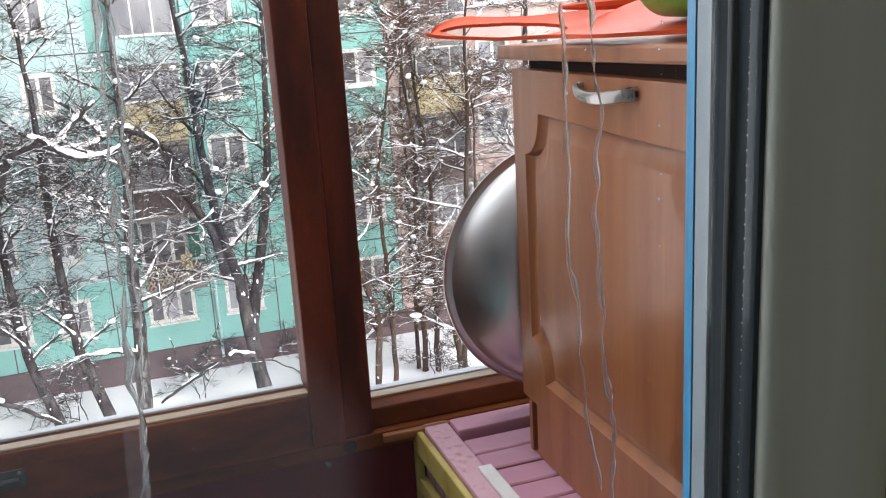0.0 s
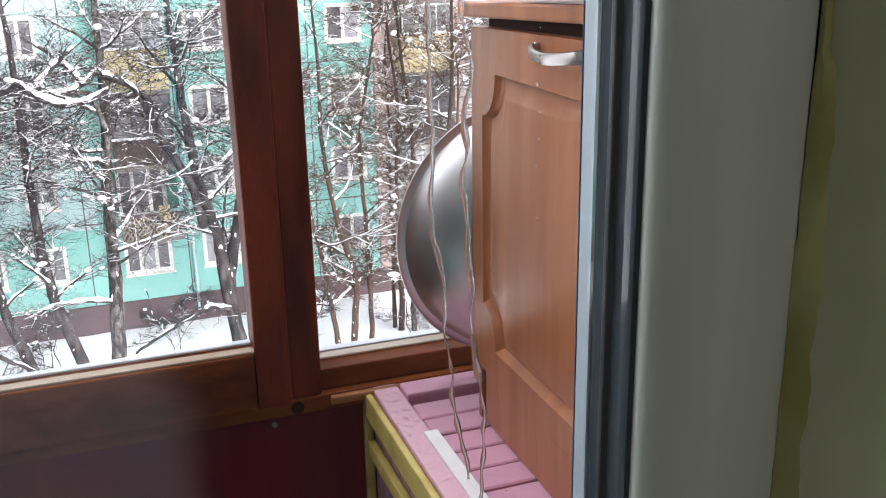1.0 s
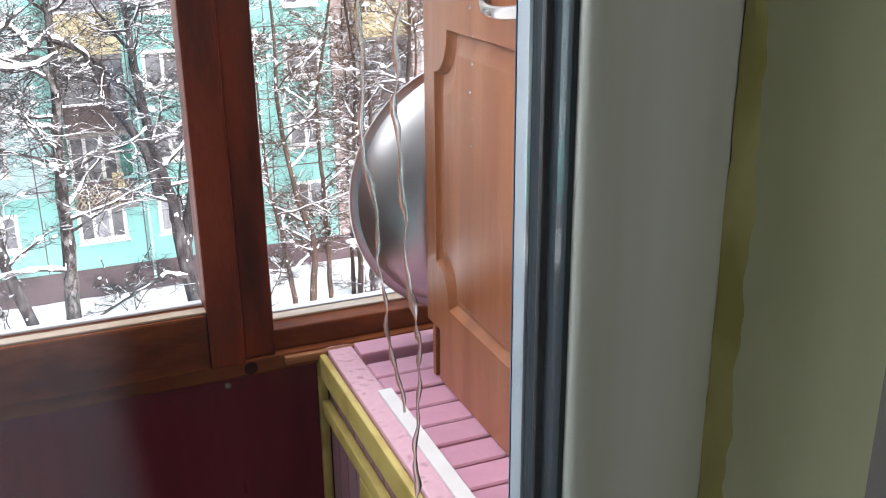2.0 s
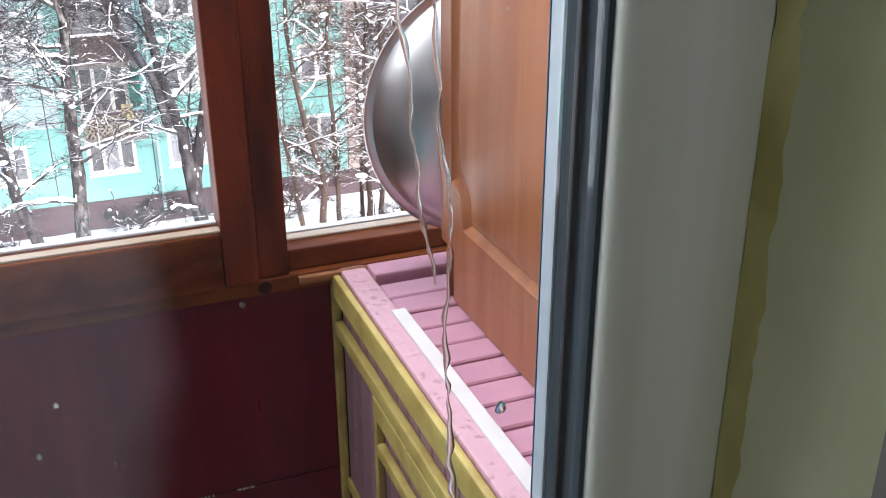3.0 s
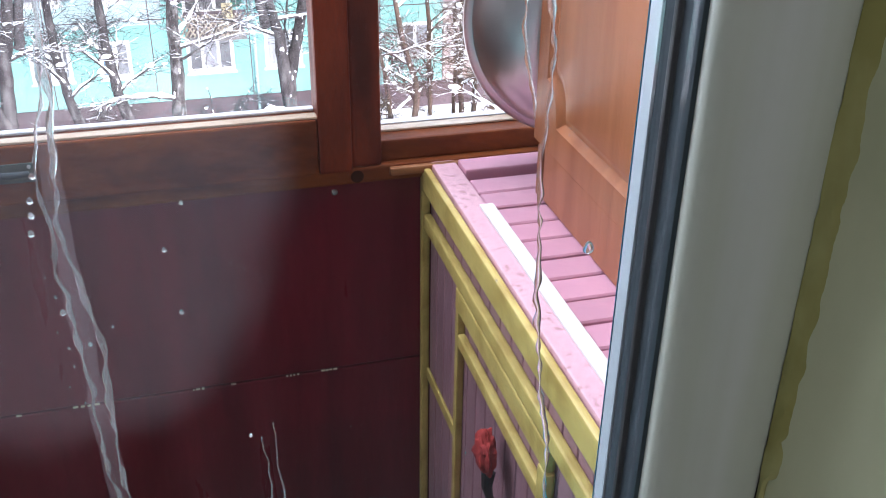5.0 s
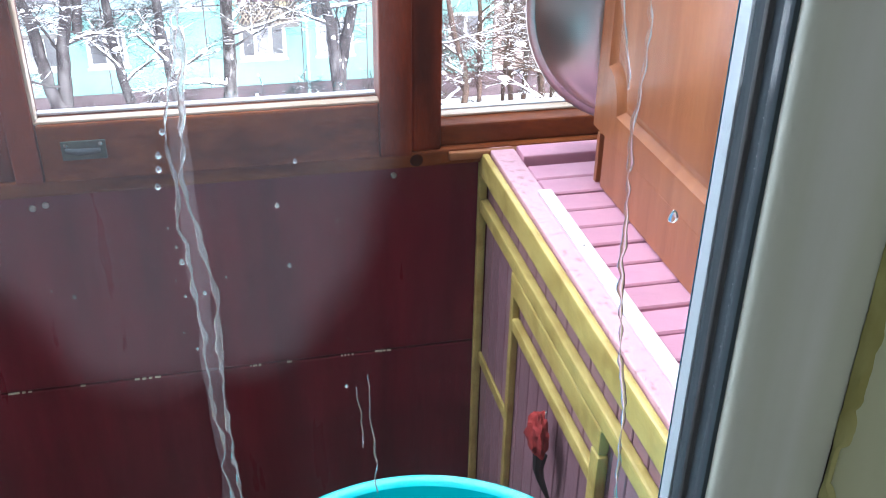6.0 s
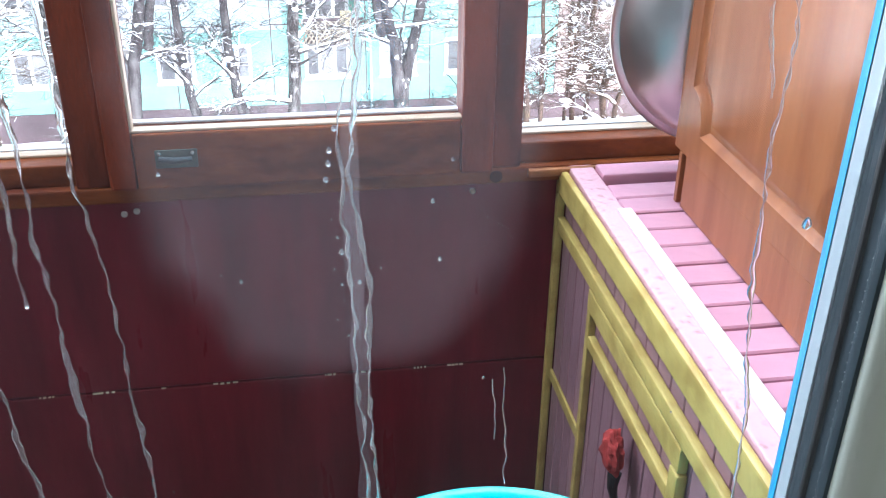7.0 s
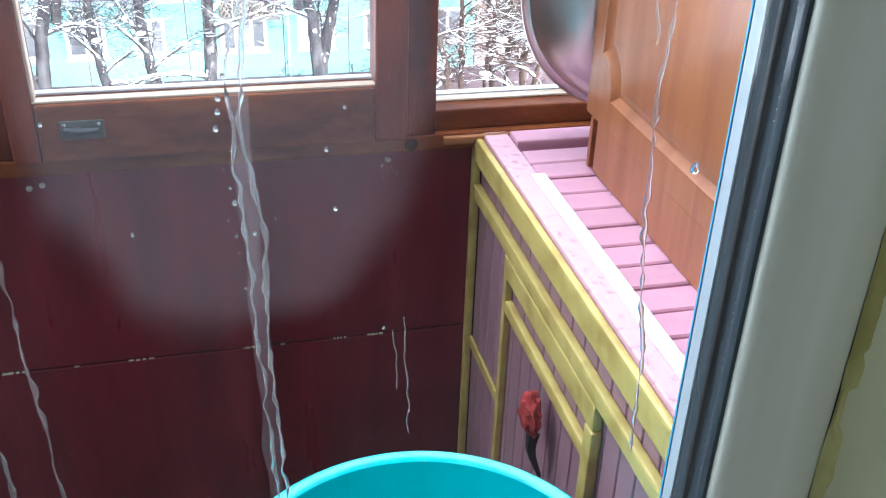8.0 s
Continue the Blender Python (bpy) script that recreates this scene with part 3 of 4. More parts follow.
def panel_loop(inset):
    """The notched outline of the door's raised field, as (y, z), and for each point its partner on the door's edge."""
    a = 0.265 - 0.040 - inset
    c, r = 0.045, 0.045
    pts, rim = [], []
    for sy, sz, flip in ((1, 1, False), (-1, 1, True), (-1, -1, False), (1, -1, True)):
        b = (0.232 if sz > 0 else 0.166) - inset * 0.9
        corner = []
        for k in range(9):
            t = k / 8
            ang = t * math.pi / 2
            y, z = a - c * math.sin(ang) * 1.0, b - r * 1.35 * math.cos(ang)
            corner.append((sy * y, sz * z, t))
        if flip:
            corner.reverse()
        for y, z, t in corner:
            pts.append((y, z))
            e = (0.265 * sy, (z if t == 0 else sz * (b - r * 1.35 * (1 - t * 2) if t < 0.5 else 0.28765))) if t < 0.5 else ((0.265 * sy if t == 0.5 else y), 0.28765 * sz)
            rim.append(e)
    return pts, rim


def groove(inset):
    """The bottom of the moulding: hard under the top rail, drawn in above the bottom rail."""
    return [(y, z + 0.008 if z > 0 else z) for y, z in panel_loop(inset)[0]]


cy, cz = (DY0 + DY1) / 2, (DZ0 + DZ1) / 2
door = bmesh.new()
loops = []
_, rim = panel_loop(0)
for pts, x in ((rim, DX + 0.018), (rim, DX + 0.003), ([(y * 0.993, z * 0.998) for y, z in rim], DX), (panel_loop(0)[0], DX), (panel_loop(0.001)[0], DX + 0.0015), (groove(0.012), DX + 0.0095), (groove(0.014), DX + 0.0095), (panel_loop(0.030)[0], DX + 0.0012), (panel_loop(0.033)[0], DX + 0.0006)):
    loops.append([door.verts.new((x, cy + y, cz + z)) for y, z in pts])
for a, b in zip(loops, loops[1:]):
    for i in range(len(a)):
        j = (i + 1) % len(a)
        door.faces.new((a[i], a[j], b[j], b[i]))
door.faces.new(loops[0][::-1])
middle = door.verts.new((DX + 0.0004, cy, cz))
for i in range(len(loops[-1])):
    door.faces.new((loops[-1][i], loops[-1][(i + 1) % len(loops[-1])], middle))
bmesh.ops.remove_doubles(door, verts=door.verts, dist=1e-5)
for v in door.verts:
    if v.co.z < DZ0 + 0.03:
        v.co.z += FOOT - DZ0
crooked(door, 0.75)
leaf = part("door", door, OAK, cabinet, "red-brown wood-grain door with notched raised field", smooth=True)
# a bow of flat metal, hung by its two ends
hy0, hy1 = -0.362, -0.500
bow = bmesh.new()
rings = []
for k in range(21):
    t = k / 20
    out = math.sin(math.pi * t) ** 0.6
    half = 0.0045 + 0.0032 * t
    x, y, z = DX - 0.003 - 0.023 * out, hy0 + (hy1 - hy0) * t, 1.573 - 0.007 * math.sin(math.pi * t)
    rings.append([bow.verts.new((x + dx, y, z + dz)) for dx, dz in ((-0.0022, half * 0.8), (0.0016, half), (0.0026, half * 0.8), (0.0026, -half * 0.8), (0.0016, -half), (-0.0022, -half * 0.8), (-0.0034, 0))])
for a, b in zip(rings, rings[1:]):
    for q in range(7):
        bow.faces.new((a[q], a[(q + 1) % 7], b[(q + 1) % 7], b[q]))
bow.faces.new(rings[0][::-1]), bow.faces.new(rings[-1])
for y in (hy0 - 0.004, hy1 + 0.004):
    box(bow, DX - 0.006, DX + 0.0015, y - 0.004, y + 0.004, 1.569, 1.577, bevel=0.001, seg=1)
part("handle", crooked(bow, 0.3), CHROME, leaf, "brushed nickel bow handle", smooth=True)

# ---- steel basin leaning between cabinet and window ----
basin = thing("steel_basin", 0.25, -0.06, 1.036, "shiny stainless steel basin leaning on its rim behind the cabinet", "basin")
BR = 0.2125
prof = [(0, 0.078), (0.085, 0.078), (0.115, 0.075), (0.150, 0.062), (0.178, 0.040), (0.196, 0.014), (0.2, 0.004), (0.208, 0.001), (BR, 0.0015), (BR + 0.0005, -0.001),
        (BR - 0.002, -0.003), (0.205, -0.002), (0.196, 0.002), (0.190, 0.014), (0.172, 0.039), (0.146, 0.059), (0.112, 0.072), (0.084, 0.075), (0, 0.075)]
part("bowl", revolve(bmesh.new(), prof, pose(0.2495, -0.062, 1.2515, 93), 96), STEEL, basin, smooth=True)

# ---- orange sledge and green bottle on the cabinet ----
sledge = thing("plastic_sledge", 0.2, -0.3, 1.615, "orange-red plastic slide sledge with a loop handle", "sledge")
tip, far = Vector((0.040, -0.06)), Vector((0.30, -0.56))
ax = (far - tip).normalized()
nx = Vector((-ax.y, ax.x))
bm = bmesh.new()


def half(s):
    if s < 0.06:
        return 0.003 + 0.031 * math.sqrt(max(0.0, 1 - ((0.06 - s) / 0.06) ** 2))
    if s < 0.24:
        return 0.034 + 0.008 * (s - 0.06) / 0.18
    t = min((s - 0.24) / 0.16, 1)
    return 0.042 + 0.093 * t * t * (3 - 2 * t)


N = 200
for layer in (0, 1):
    grid = []
    for i in range(N + 1):
        s = 0.62 * i / N
        h = half(s)
        row = []
        for j in range(65):
            u = -1 + 2 * j / 64
            p = tip + ax * s + nx * (u * h)
            grow_ = min(1, max(0, (s - 0.12) / 0.25))
            lift = 0.010 * max(0, 1 - s / 0.16) + 0.012 * max(0, u) ** 2 * grow_ + (0.32 - 0.14 * grow_) * (u + 1) * h + 0.006 * abs(u) ** 3 + 0.012 * math.exp(-((s - 0.33) / 0.05) ** 2 - ((u - 0.3) / 0.35) ** 2)
            lift += RISE * max(-0.02, -0.15 - p.y)
            row.append(bm.verts.new((p.x, p.y, 1.6165 + lift + (0.0045 if layer else 0.0))))
        grid.append(row)
    for i in range(N):
        for j in range(64):
            s = 0.62 * (i + 0.5) / N
            u = abs(-1 + 2 * (j + 0.5) / 64)
            if ((s - 0.132) / 0.112) ** 2 + (u / 0.68) ** 2 < 1:
                continue
            f = (grid[i][j], grid[i][j + 1], grid[i + 1][j + 1], grid[i + 1][j])
            bm.faces.new(f if layer else f[::-1])
open_edges = [e for e in bm.edges if len(e.link_faces) == 1]
count = len(bm.verts) // 2
vs = list(bm.verts)
index = {v: i for i, v in enumerate(vs)}
for e in open_edges:
    a, b = e.verts
    if index[a] < count:
        bm.faces.new((a, b, vs[index[b] + count], vs[index[a] + count]))
loose = [v for v in bm.verts if not v.link_faces]
bmesh.ops.delete(bm, geom=loose, context="VERTS")
part("shell", bm, ORANGE, sledge, smooth=True)
bm = tube(bmesh.new(), [Vector((*(tip + ax * s + nx * (0.55 * half(s))), 1.66 + RISE * max(0, 0.06 + 0.8 * s - 0.15))) for s in (0.22, 0.27, 0.32, 0.38, 0.44)], [0.003, 0.007, 0.009, 0.007, 0.003], 8)
part("rib", bm, ORANGE, sledge, smooth=True)

bottle = thing("green_bottle", 0.19, -0.47, 1.66, "green plastic bottle lying on the orange sledge", "bottle")
bm = tube(bmesh.new(), [(0.186, -0.440, 1.706), (0.186, -0.444, 1.706), (0.186, -0.47, 1.706), (0.20, -0.62, 1.706), (0.203, -0.65, 1.706), (0.203, -0.66, 1.706)], [0.02, 0.040, 0.052, 0.052, 0.040, 0.015], 32)
part("body", bm, GREEN, bottle, smooth=True)

# ---- turquoise tub on a stool ----
TX, TY, TZ, TR = -0.262, -0.772, 0.78, 0.241
stool = thing("stool", TX, TY, 0, "low wooden stool under the turquoise tub", "stool")
part("seat", block(TX - 0.16, TX + 0.16, TY - 0.16, TY + 0.16, 0.525, 0.553, bevel=0.006), VARNISH_RAIL, stool)
for sx in (-1, 1):
    for sy in (-1, 1):
        part("leg", block(TX + sx * 0.13 - 0.018, TX + sx * 0.13 + 0.018, TY + sy * 0.13 - 0.018, TY + sy * 0.13 + 0.018, 0.001, 0.5245, bevel=0.004), VARNISH_RAIL, stool)
tub = thing("plastic_tub", TX, TY, 0.555, "round bright turquoise plastic wash tub", "tub")
prof = [(0, 0.5545), (0.165, 0.5545), (0.178, 0.558), (0.186, 0.57), (0.222, 0.745), (0.230, 0.765), (TR - 0.003, 0.768), (TR, 0.772), (TR, 0.778), (TR - 0.004, TZ + 0.001), (0.229, TZ), (0.222, 0.776), (0.216, 0.745), (0.181, 0.575), (0.170, 0.562), (0, 0.560)]
part("shell", revolve(bmesh.new(), prof, pose(TX, TY, 0), 96), TEAL, tub, smooth=True)
for s in (-1, 1):
    pts = [(TX + s * (TR - 0.004 + 0.022 * math.sin(math.pi * k / 8)), TY + 0.17 * s * 0 + 0.055 * (k / 4 - 1), 0.774) for k in range(9)]
    part("grip", tube(bmesh.new(), pts, 0.0055, 10), TEAL, tub, smooth=True)

# ---- unseen ceiling lamp in the room, added to light the window frame ----
lamp = thing("added_room_lamp", -0.6, -3.1, 2.2, "unseen lit pendant lamp added to light the window frame from the room", "lamp")
bm = bmesh.new()
bmesh.ops.create_uvsphere(bm, u_segments=24, v_segments=14, radius=0.045, matrix=Matrix.Translation((-0.6, -3.1, 2.25)))
part("bulb", bm, BULB, lamp, smooth=True)
part("cord", tube(bmesh.new(), [(-0.6, -3.1, 2.295), (-0.6, -3.1, 2.70)], 0.004, 8), BLACK, lamp)

# ---- water on the window ----
GLASS_Y = -1.1397


def streak(points, width, seed, flat=0.45, water=None, rough=1.0, label="wavy trickle of water on the window pane"):
    """A run of water: a low, uneven ridge on the outer face of the pane. points: (x, z) from top to bottom."""
    r = random.Random(seed)
    pts, rad = [], []
    for (x0, z0), (x1, z1) in zip(points, points[1:]):
        n = max(2, int(abs(z1 - z0) / 0.0022))
        for k in range(n):
            t = k / n
            z = z0 + (z1 - z0) * t
            wob = 0.0014 * rough * noise.noise(Vector((seed, 0.5, z * 120))) + 0.0011 * noise.noise(Vector((seed, 7.5, z * 45)))
            pts.append((x0 + (x1 - x0) * t + wob, GLASS_Y, z))
            rad.append(width * (0.66 + 1.0 * rough * noise.noise(Vector((seed, 2.5, z * 170))) + 0.45 * rough * noise.noise(Vector((seed, 4.5, z * 30))) + 0.25 * r.random()))
    s = thing("water_streak", pts[-1][0], GLASS_Y, pts[-1][2], label, "water", "water on the window")
    part("trickle", tube(bmesh.new(), pts, [max(v, 0.0003) for v in rad], 8, flat=flat), water or WATER, s, smooth=True)


def drop(x, z, r, seed=0):
    d = thing("water_drop", x, GLASS_Y, z, "water drop clinging to the window pane", "water", "water on the window")
    bm = bmesh.new()
    bmesh.ops.create_uvsphere(bm, u_segments=12, v_segments=8, radius=1.0)
    for v in bm.verts:
        v.co = Vector((x + v.co.x * r * (1 - 0.25 * max(v.co.z, 0)), GLASS_Y + v.co.y * r * 0.45, z + v.co.z * r * (1.5 if v.co.z > 0 else 0.9)))
    part("bead", bm, WATER, d, smooth=True)



# the wide double run in the middle of the pane
streak([(-0.421, 1.760), (-0.421, 1.678), (-0.424, 1.645), (-0.427, 1.595), (-0.425, 1.575), (-0.428, 1.530), (-0.431, 1.498), (-0.427, 1.469), (-0.4245, 1.450), (-0.4262, 1.404), (-0.424, 1.338), (-0.421, 1.26)], 0.0010, 1, 0.3, MILKY, 1.15)
streak([(-0.415, 1.760), (-0.418, 1.661), (-0.423, 1.590), (-0.432, 1.530), (-0.4365, 1.511), (-0.435, 1.489), (-0.4322, 1.454), (-0.431, 1.405), (-0.428, 1.338), (-0.425, 1.26)], 0.0008, 2, 0.3, MILKY, 1.15)
# runs towards the far edge
streak([(-0.534, 1.60), (-0.532, 1.497), (-0.526, 1.464), (-0.524, 1.411), (-0.521, 1.347), (-0.517, 1.26)], 0.0010, 3)
streak([(-0.551, 1.60), (-0.549, 1.508), (-0.549, 1.478), (-0.547, 1.445), (-0.546, 1.410), (-0.541, 1.350), (-0.537, 1.26)], 0.0012, 4)
streak([(-0.559, 1.56), (-0.557, 1.499), (-0.557, 1.466), (-0.557, 1.445)], 0.0011, 5)
streak([(-0.577, 1.50), (-0.574, 1.410), (-0.571, 1.381), (-0.568, 1.353), (-0.564, 1.26)], 0.0012, 6)
# long run beside the cabinet
streak([(-0.267, 1.76), (-0.266, 1.683), (-0.263, 1.664), (-0.2652, 1.649), (-0.265, 1.625), (-0.263, 1.593), (-0.2630, 1.573), (-0.259, 1.545), (-0.2615, 1.504), (-0.2600, 1.464), (-0.2585, 1.430), (-0.254, 1.392), (-0.249, 1.360), (-0.2475, 1.30)], 0.0012, 7, 0.16, WATER)
streak([(-0.276, 1.70), (-0.275, 1.644), (-0.277, 1.617), (-0.273, 1.594), (-0.272, 1.574), (-0.268, 1.540), (-0.2635, 1.517)], 0.0008, 8, 0.16, WATER)
# short faint runs low on the pane
streak([(-0.368, 1.401), (-0.366, 1.37), (-0.364, 1.333)], 0.00035, 9)
streak([(-0.372, 1.395), (-0.370, 1.36)], 0.0003, 10)
drop(-0.2385, 1.462, 0.0024)
for k in range(11):
    drop(-0.2395 + 0.0006 * math.sin(k * 2.2), 1.700 - 0.0088 * k, 0.00025 + 0.00012 * (k % 3))
drop(-0.399, 1.483, 0.0009)
drop(-0.396, 1.457, 0.0009)
rng = random.Random(12)
for k in range(14):
    drop(-0.372 + rng.uniform(-0.006, 0.006), 1.470 + rng.uniform(-0.005, 0.005), rng.uniform(0.00015, 0.0003))
for k in range(26):
    drop(rng.uniform(-0.60, -0.25), rng.uniform(1.30, 1.72), rng.choice((0.0003, 0.0004, 0.0005, 0.0008)))
for k in range(13):
    drop(-0.441 + 0.005 * rng.random() + 0.004 * (k / 16), 1.517 - 0.0075 * k - 0.004 * rng.random(), rng.choice((0.0004, 0.0006, 0.0011)))
# the thin film of water between the double run
film = thing("water_film", -0.428, GLASS_Y, 1.26, "greyish film of water between two trickles", "water", "water on the window")
bm = bmesh.new()
rows = []
z = 1.76
while z > 1.26:
    mid = -0.421 - 0.010 * max(0.0, min(1.0, (1.70 - z) / 0.19)) + 0.005 * max(0.0, (1.49 - z) / 0.23)
    wid = 0.0036 + 0.0022 * noise.noise(Vector((3, 1, z * 40)))
    rows.append([bm.verts.new((mid - wid, GLASS_Y + 0.0003, z)), bm.verts.new((mid, GLASS_Y + 0.0006, z)), bm.verts.new((mid + wid, GLASS_Y + 0.0003, z))])
    z -= 0.004
for a, b in zip(rows, rows[1:]):
    for k in range(2):
        bm.faces.new((a[k], a[k + 1], b[k + 1], b[k]))
part("film", bm, WET, film, smooth=True).visible_shadow = False

# ---- outside: ground, building, trees ----
GZ = -12.75                     # the snow in the yard
ROOTS = -12.1                   # zero height of the trunks, which reach down into the snow
bm = bmesh.new()
xs = [-2500, -300, -80] + [-40 + 1.6 * i for i in range(51)] + [80, 300, 2500]
ys = [-40, 0, 8] + [12 + 1.3 * i for i in range(30)] + [80, 300, 2500]
grid = [[bm.verts.new((x, y, GZ + (0.16 * noise.noise(Vector((x * 0.25, y * 0.25, 0))) + 0.07 * noise.noise(Vector((x, y, 3))) if 8 < y < 50 and abs(x) < 40 else 0))) for y in ys] for x in xs]
for i in range(len(xs) - 1):
    for j in range(len(ys) - 1):
        bm.faces.new((grid[i][j], grid[i + 1][j], grid[i + 1][j + 1], grid[i][j + 1]))
structure("ground", bm, SNOW, "snow-covered yard between the blocks", "ground", smooth=True)
# the block that the loggia belongs to
own = thing("wall_own_block", 0, -3, GZ, "plain lower storeys of the camera's own block", "building", kind="structure")
part("storeys", block(-14, 14, -5, 0.10, GZ - 0.2, -0.14), LOGGIA_WALL, own)

FY = 36.0
SOCLE = -11.64                  # top of the plinth
STOREY = 2.76
Z1 = -9.13                      # head of the ground-floor windows
facade = thing("apartment_block", 1, FY, GZ, "five-storey turquoise panel apartment block", "building")
frame_pool, pane_pool = {}, {}


def facade_window(x0, w, head, h, panes, frame_mat, pane_mats, seed):
    """A window set back in the wall: outer frame, mullions, sill, panes."""
    key = (round(w, 2), round(h, 2), panes, frame_mat.name)
    if key not in frame_pool:
        bm = bmesh.new()
        t = 0.14
        box(bm, 0, w, -0.04, 0.08, -t, 0), box(bm, 0, w, -0.04, 0.08, -h, -h + t), box(bm, 0, t, -0.04, 0.08, -h + t, -t), box(bm, w - t, w, -0.04, 0.08, -h + t, -t)
        for k in range(1, panes):
            box(bm, w * k / panes - 0.065, w * k / panes + 0.065, -0.03, 0.07, -h + t, -t)
        box(bm, -0.06, w + 0.06, -0.14, 0.05, -h - 0.07, -h)
        frame_pool[key] = mesh_of("window_frame", bm, frame_mat)
    f = shared("window", frame_pool[key], pose(x0, FY, head), facade)
    for k in range(panes):
        pm = pane_mats[(k + seed) % len(pane_mats)]
        pk = (round(w / panes, 2), round(h, 2), pm.name)
        if pk not in pane_pool:
            pane_pool[pk] = mesh_of("pane", block(0.03, w / panes - 0.03, 0.02, 0.05, -h + 0.08, -0.08), pm)
        shared("pane", pane_pool[pk], pose(x0 + w * k / panes, FY, head), f)


def wall_with_openings(x0, x1, z0, z1, openings, mat):
    """A wall sheet with real holes: openings are (x, width, head, height)."""
    xs_ = sorted({x0, x1, *[v for o in openings for v in (o[0], o[0] + o[1])]})
    bm = bmesh.new()
    for a, b in zip(xs_, xs_[1:]):
        holes = sorted([(o[2] - o[3], o[2]) for o in openings if o[0] <= a + 1e-6 and o[0] + o[1] >= b - 1e-6])
        z = z0
        for lo_, hi_ in holes:
            if lo_ > z:
                box(bm, a, b, FY, FY + 0.30, z, lo_)
            z = hi_
        if z1 > z:
            box(bm, a, b, FY, FY + 0.30, z, z1)
    return bm


COLS = [(-18.6, 1.5, 2), (-16.2, 1.78, 3), (-13.2, 1.45, 2), (-10.9, 1.45, 2), (-8.3, 1.78, 3), (-5.6, 1.45, 2), (-3.15, 1.15, 2), (0.04, 1.78, 3), (3.0, 1.46, 2), (5.6, 1.46, 2), (8.3, 1.46, 2), (11.2, 1.78, 3), (14.0, 1.46, 2), (16.6, 1.46, 2), (19.0, 1.78, 3)]
BALC = {0.04, -8.3, -16.2, 11.2, 19.0}
rng = random.Random(21)
holes = {"a": [], "b": [], "c": []}
for x0, w, n in COLS:
    for s in range(6):
        head = Z1 + STOREY * s + (0.12 if s else 0)
        zone = "a" if -0.7 < x0 < 10 else ("b" if x0 < 0 else "c")
        tall = 2.05 if (x0 in BALC and s) else 1.44
        holes[zone].append((x0, w, head, tall))
        mats_ = [CURTAIN_PANE, WIN_DARK, CURTAIN_PANE] if rng.random() < 0.6 else [WIN_DARK, CURTAIN_PANE]
        if s == 0 and x0 == -3.15:
            mats_ = [BLUE_PANE, CURTAIN_PANE]
        facade_window(x0, w, head, tall, n, WIN_WHITE, mats_, rng.randrange(3))
ROOF = Z1 + STOREY * 5 + 1.5
part("wall", wall_with_openings(-0.75, 10.2, SOCLE, ROOF, holes["a"], TURQUOISE), TURQUOISE, facade, "turquoise painted wall panels")
LOWER = Z1 + 0.52
part("wall", wall_with_openings(-22, -0.75, LOWER, ROOF, [o for o in holes["b"] if o[2] > LOWER], PALE_TURQUOISE), PALE_TURQUOISE, facade, "faded pale turquoise wall panels")
part("wall", wall_with_openings(-22, -0.75, SOCLE, LOWER, [o for o in holes["b"] if o[2] < LOWER], TURQUOISE), TURQUOISE, facade, "turquoise painted wall panels")
part("wall", wall_with_openings(10.2, 30, SOCLE, ROOF, holes["c"], PINK_FACADE), PINK_FACADE, facade, "pale pink wall panels")
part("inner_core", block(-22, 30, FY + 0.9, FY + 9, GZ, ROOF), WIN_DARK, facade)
part("plinth", block(-22, 30, FY - 0.08, FY + 0.3, GZ - 0.3, SOCLE, bevel=0.02), PLINTH, facade, "dark maroon-grey plinth")
part("roof", block(-22.4, 30.4, FY - 0.4, FY + 9.4, ROOF, ROOF + 0.3, bevel=0.03), SNOW, facade, "flat snow-covered roof")
me = mesh_of("panel_joint", block(-0.02, 0.02, FY - 0.012, FY + 0.002, SOCLE + 0.01, ROOF), PLINTH)
for x in (-4.9, -1.2, 2.45, 5.0, 7.6, 10.2, 13.4, 16.1, -7.2, -9.6, -12.2):
    shared("panel_joint", me, pose(x, 0, 0), facade)
me = mesh_of("floor_joint", block(-22, 30, FY - 0.012, FY + 0.002, -0.02, 0.02), PLINTH)
for s in range(1, 6):
    shared("floor_joint", me, pose(0, 0, Z1 + STOREY * s - 2.05), facade)
part("drainpipe", tube(bmesh.new(), [(2.62, FY - 0.09, GZ + 0.4), (2.62, FY - 0.09, ROOF)], 0.06, 10), PALE_TURQUOISE, facade)


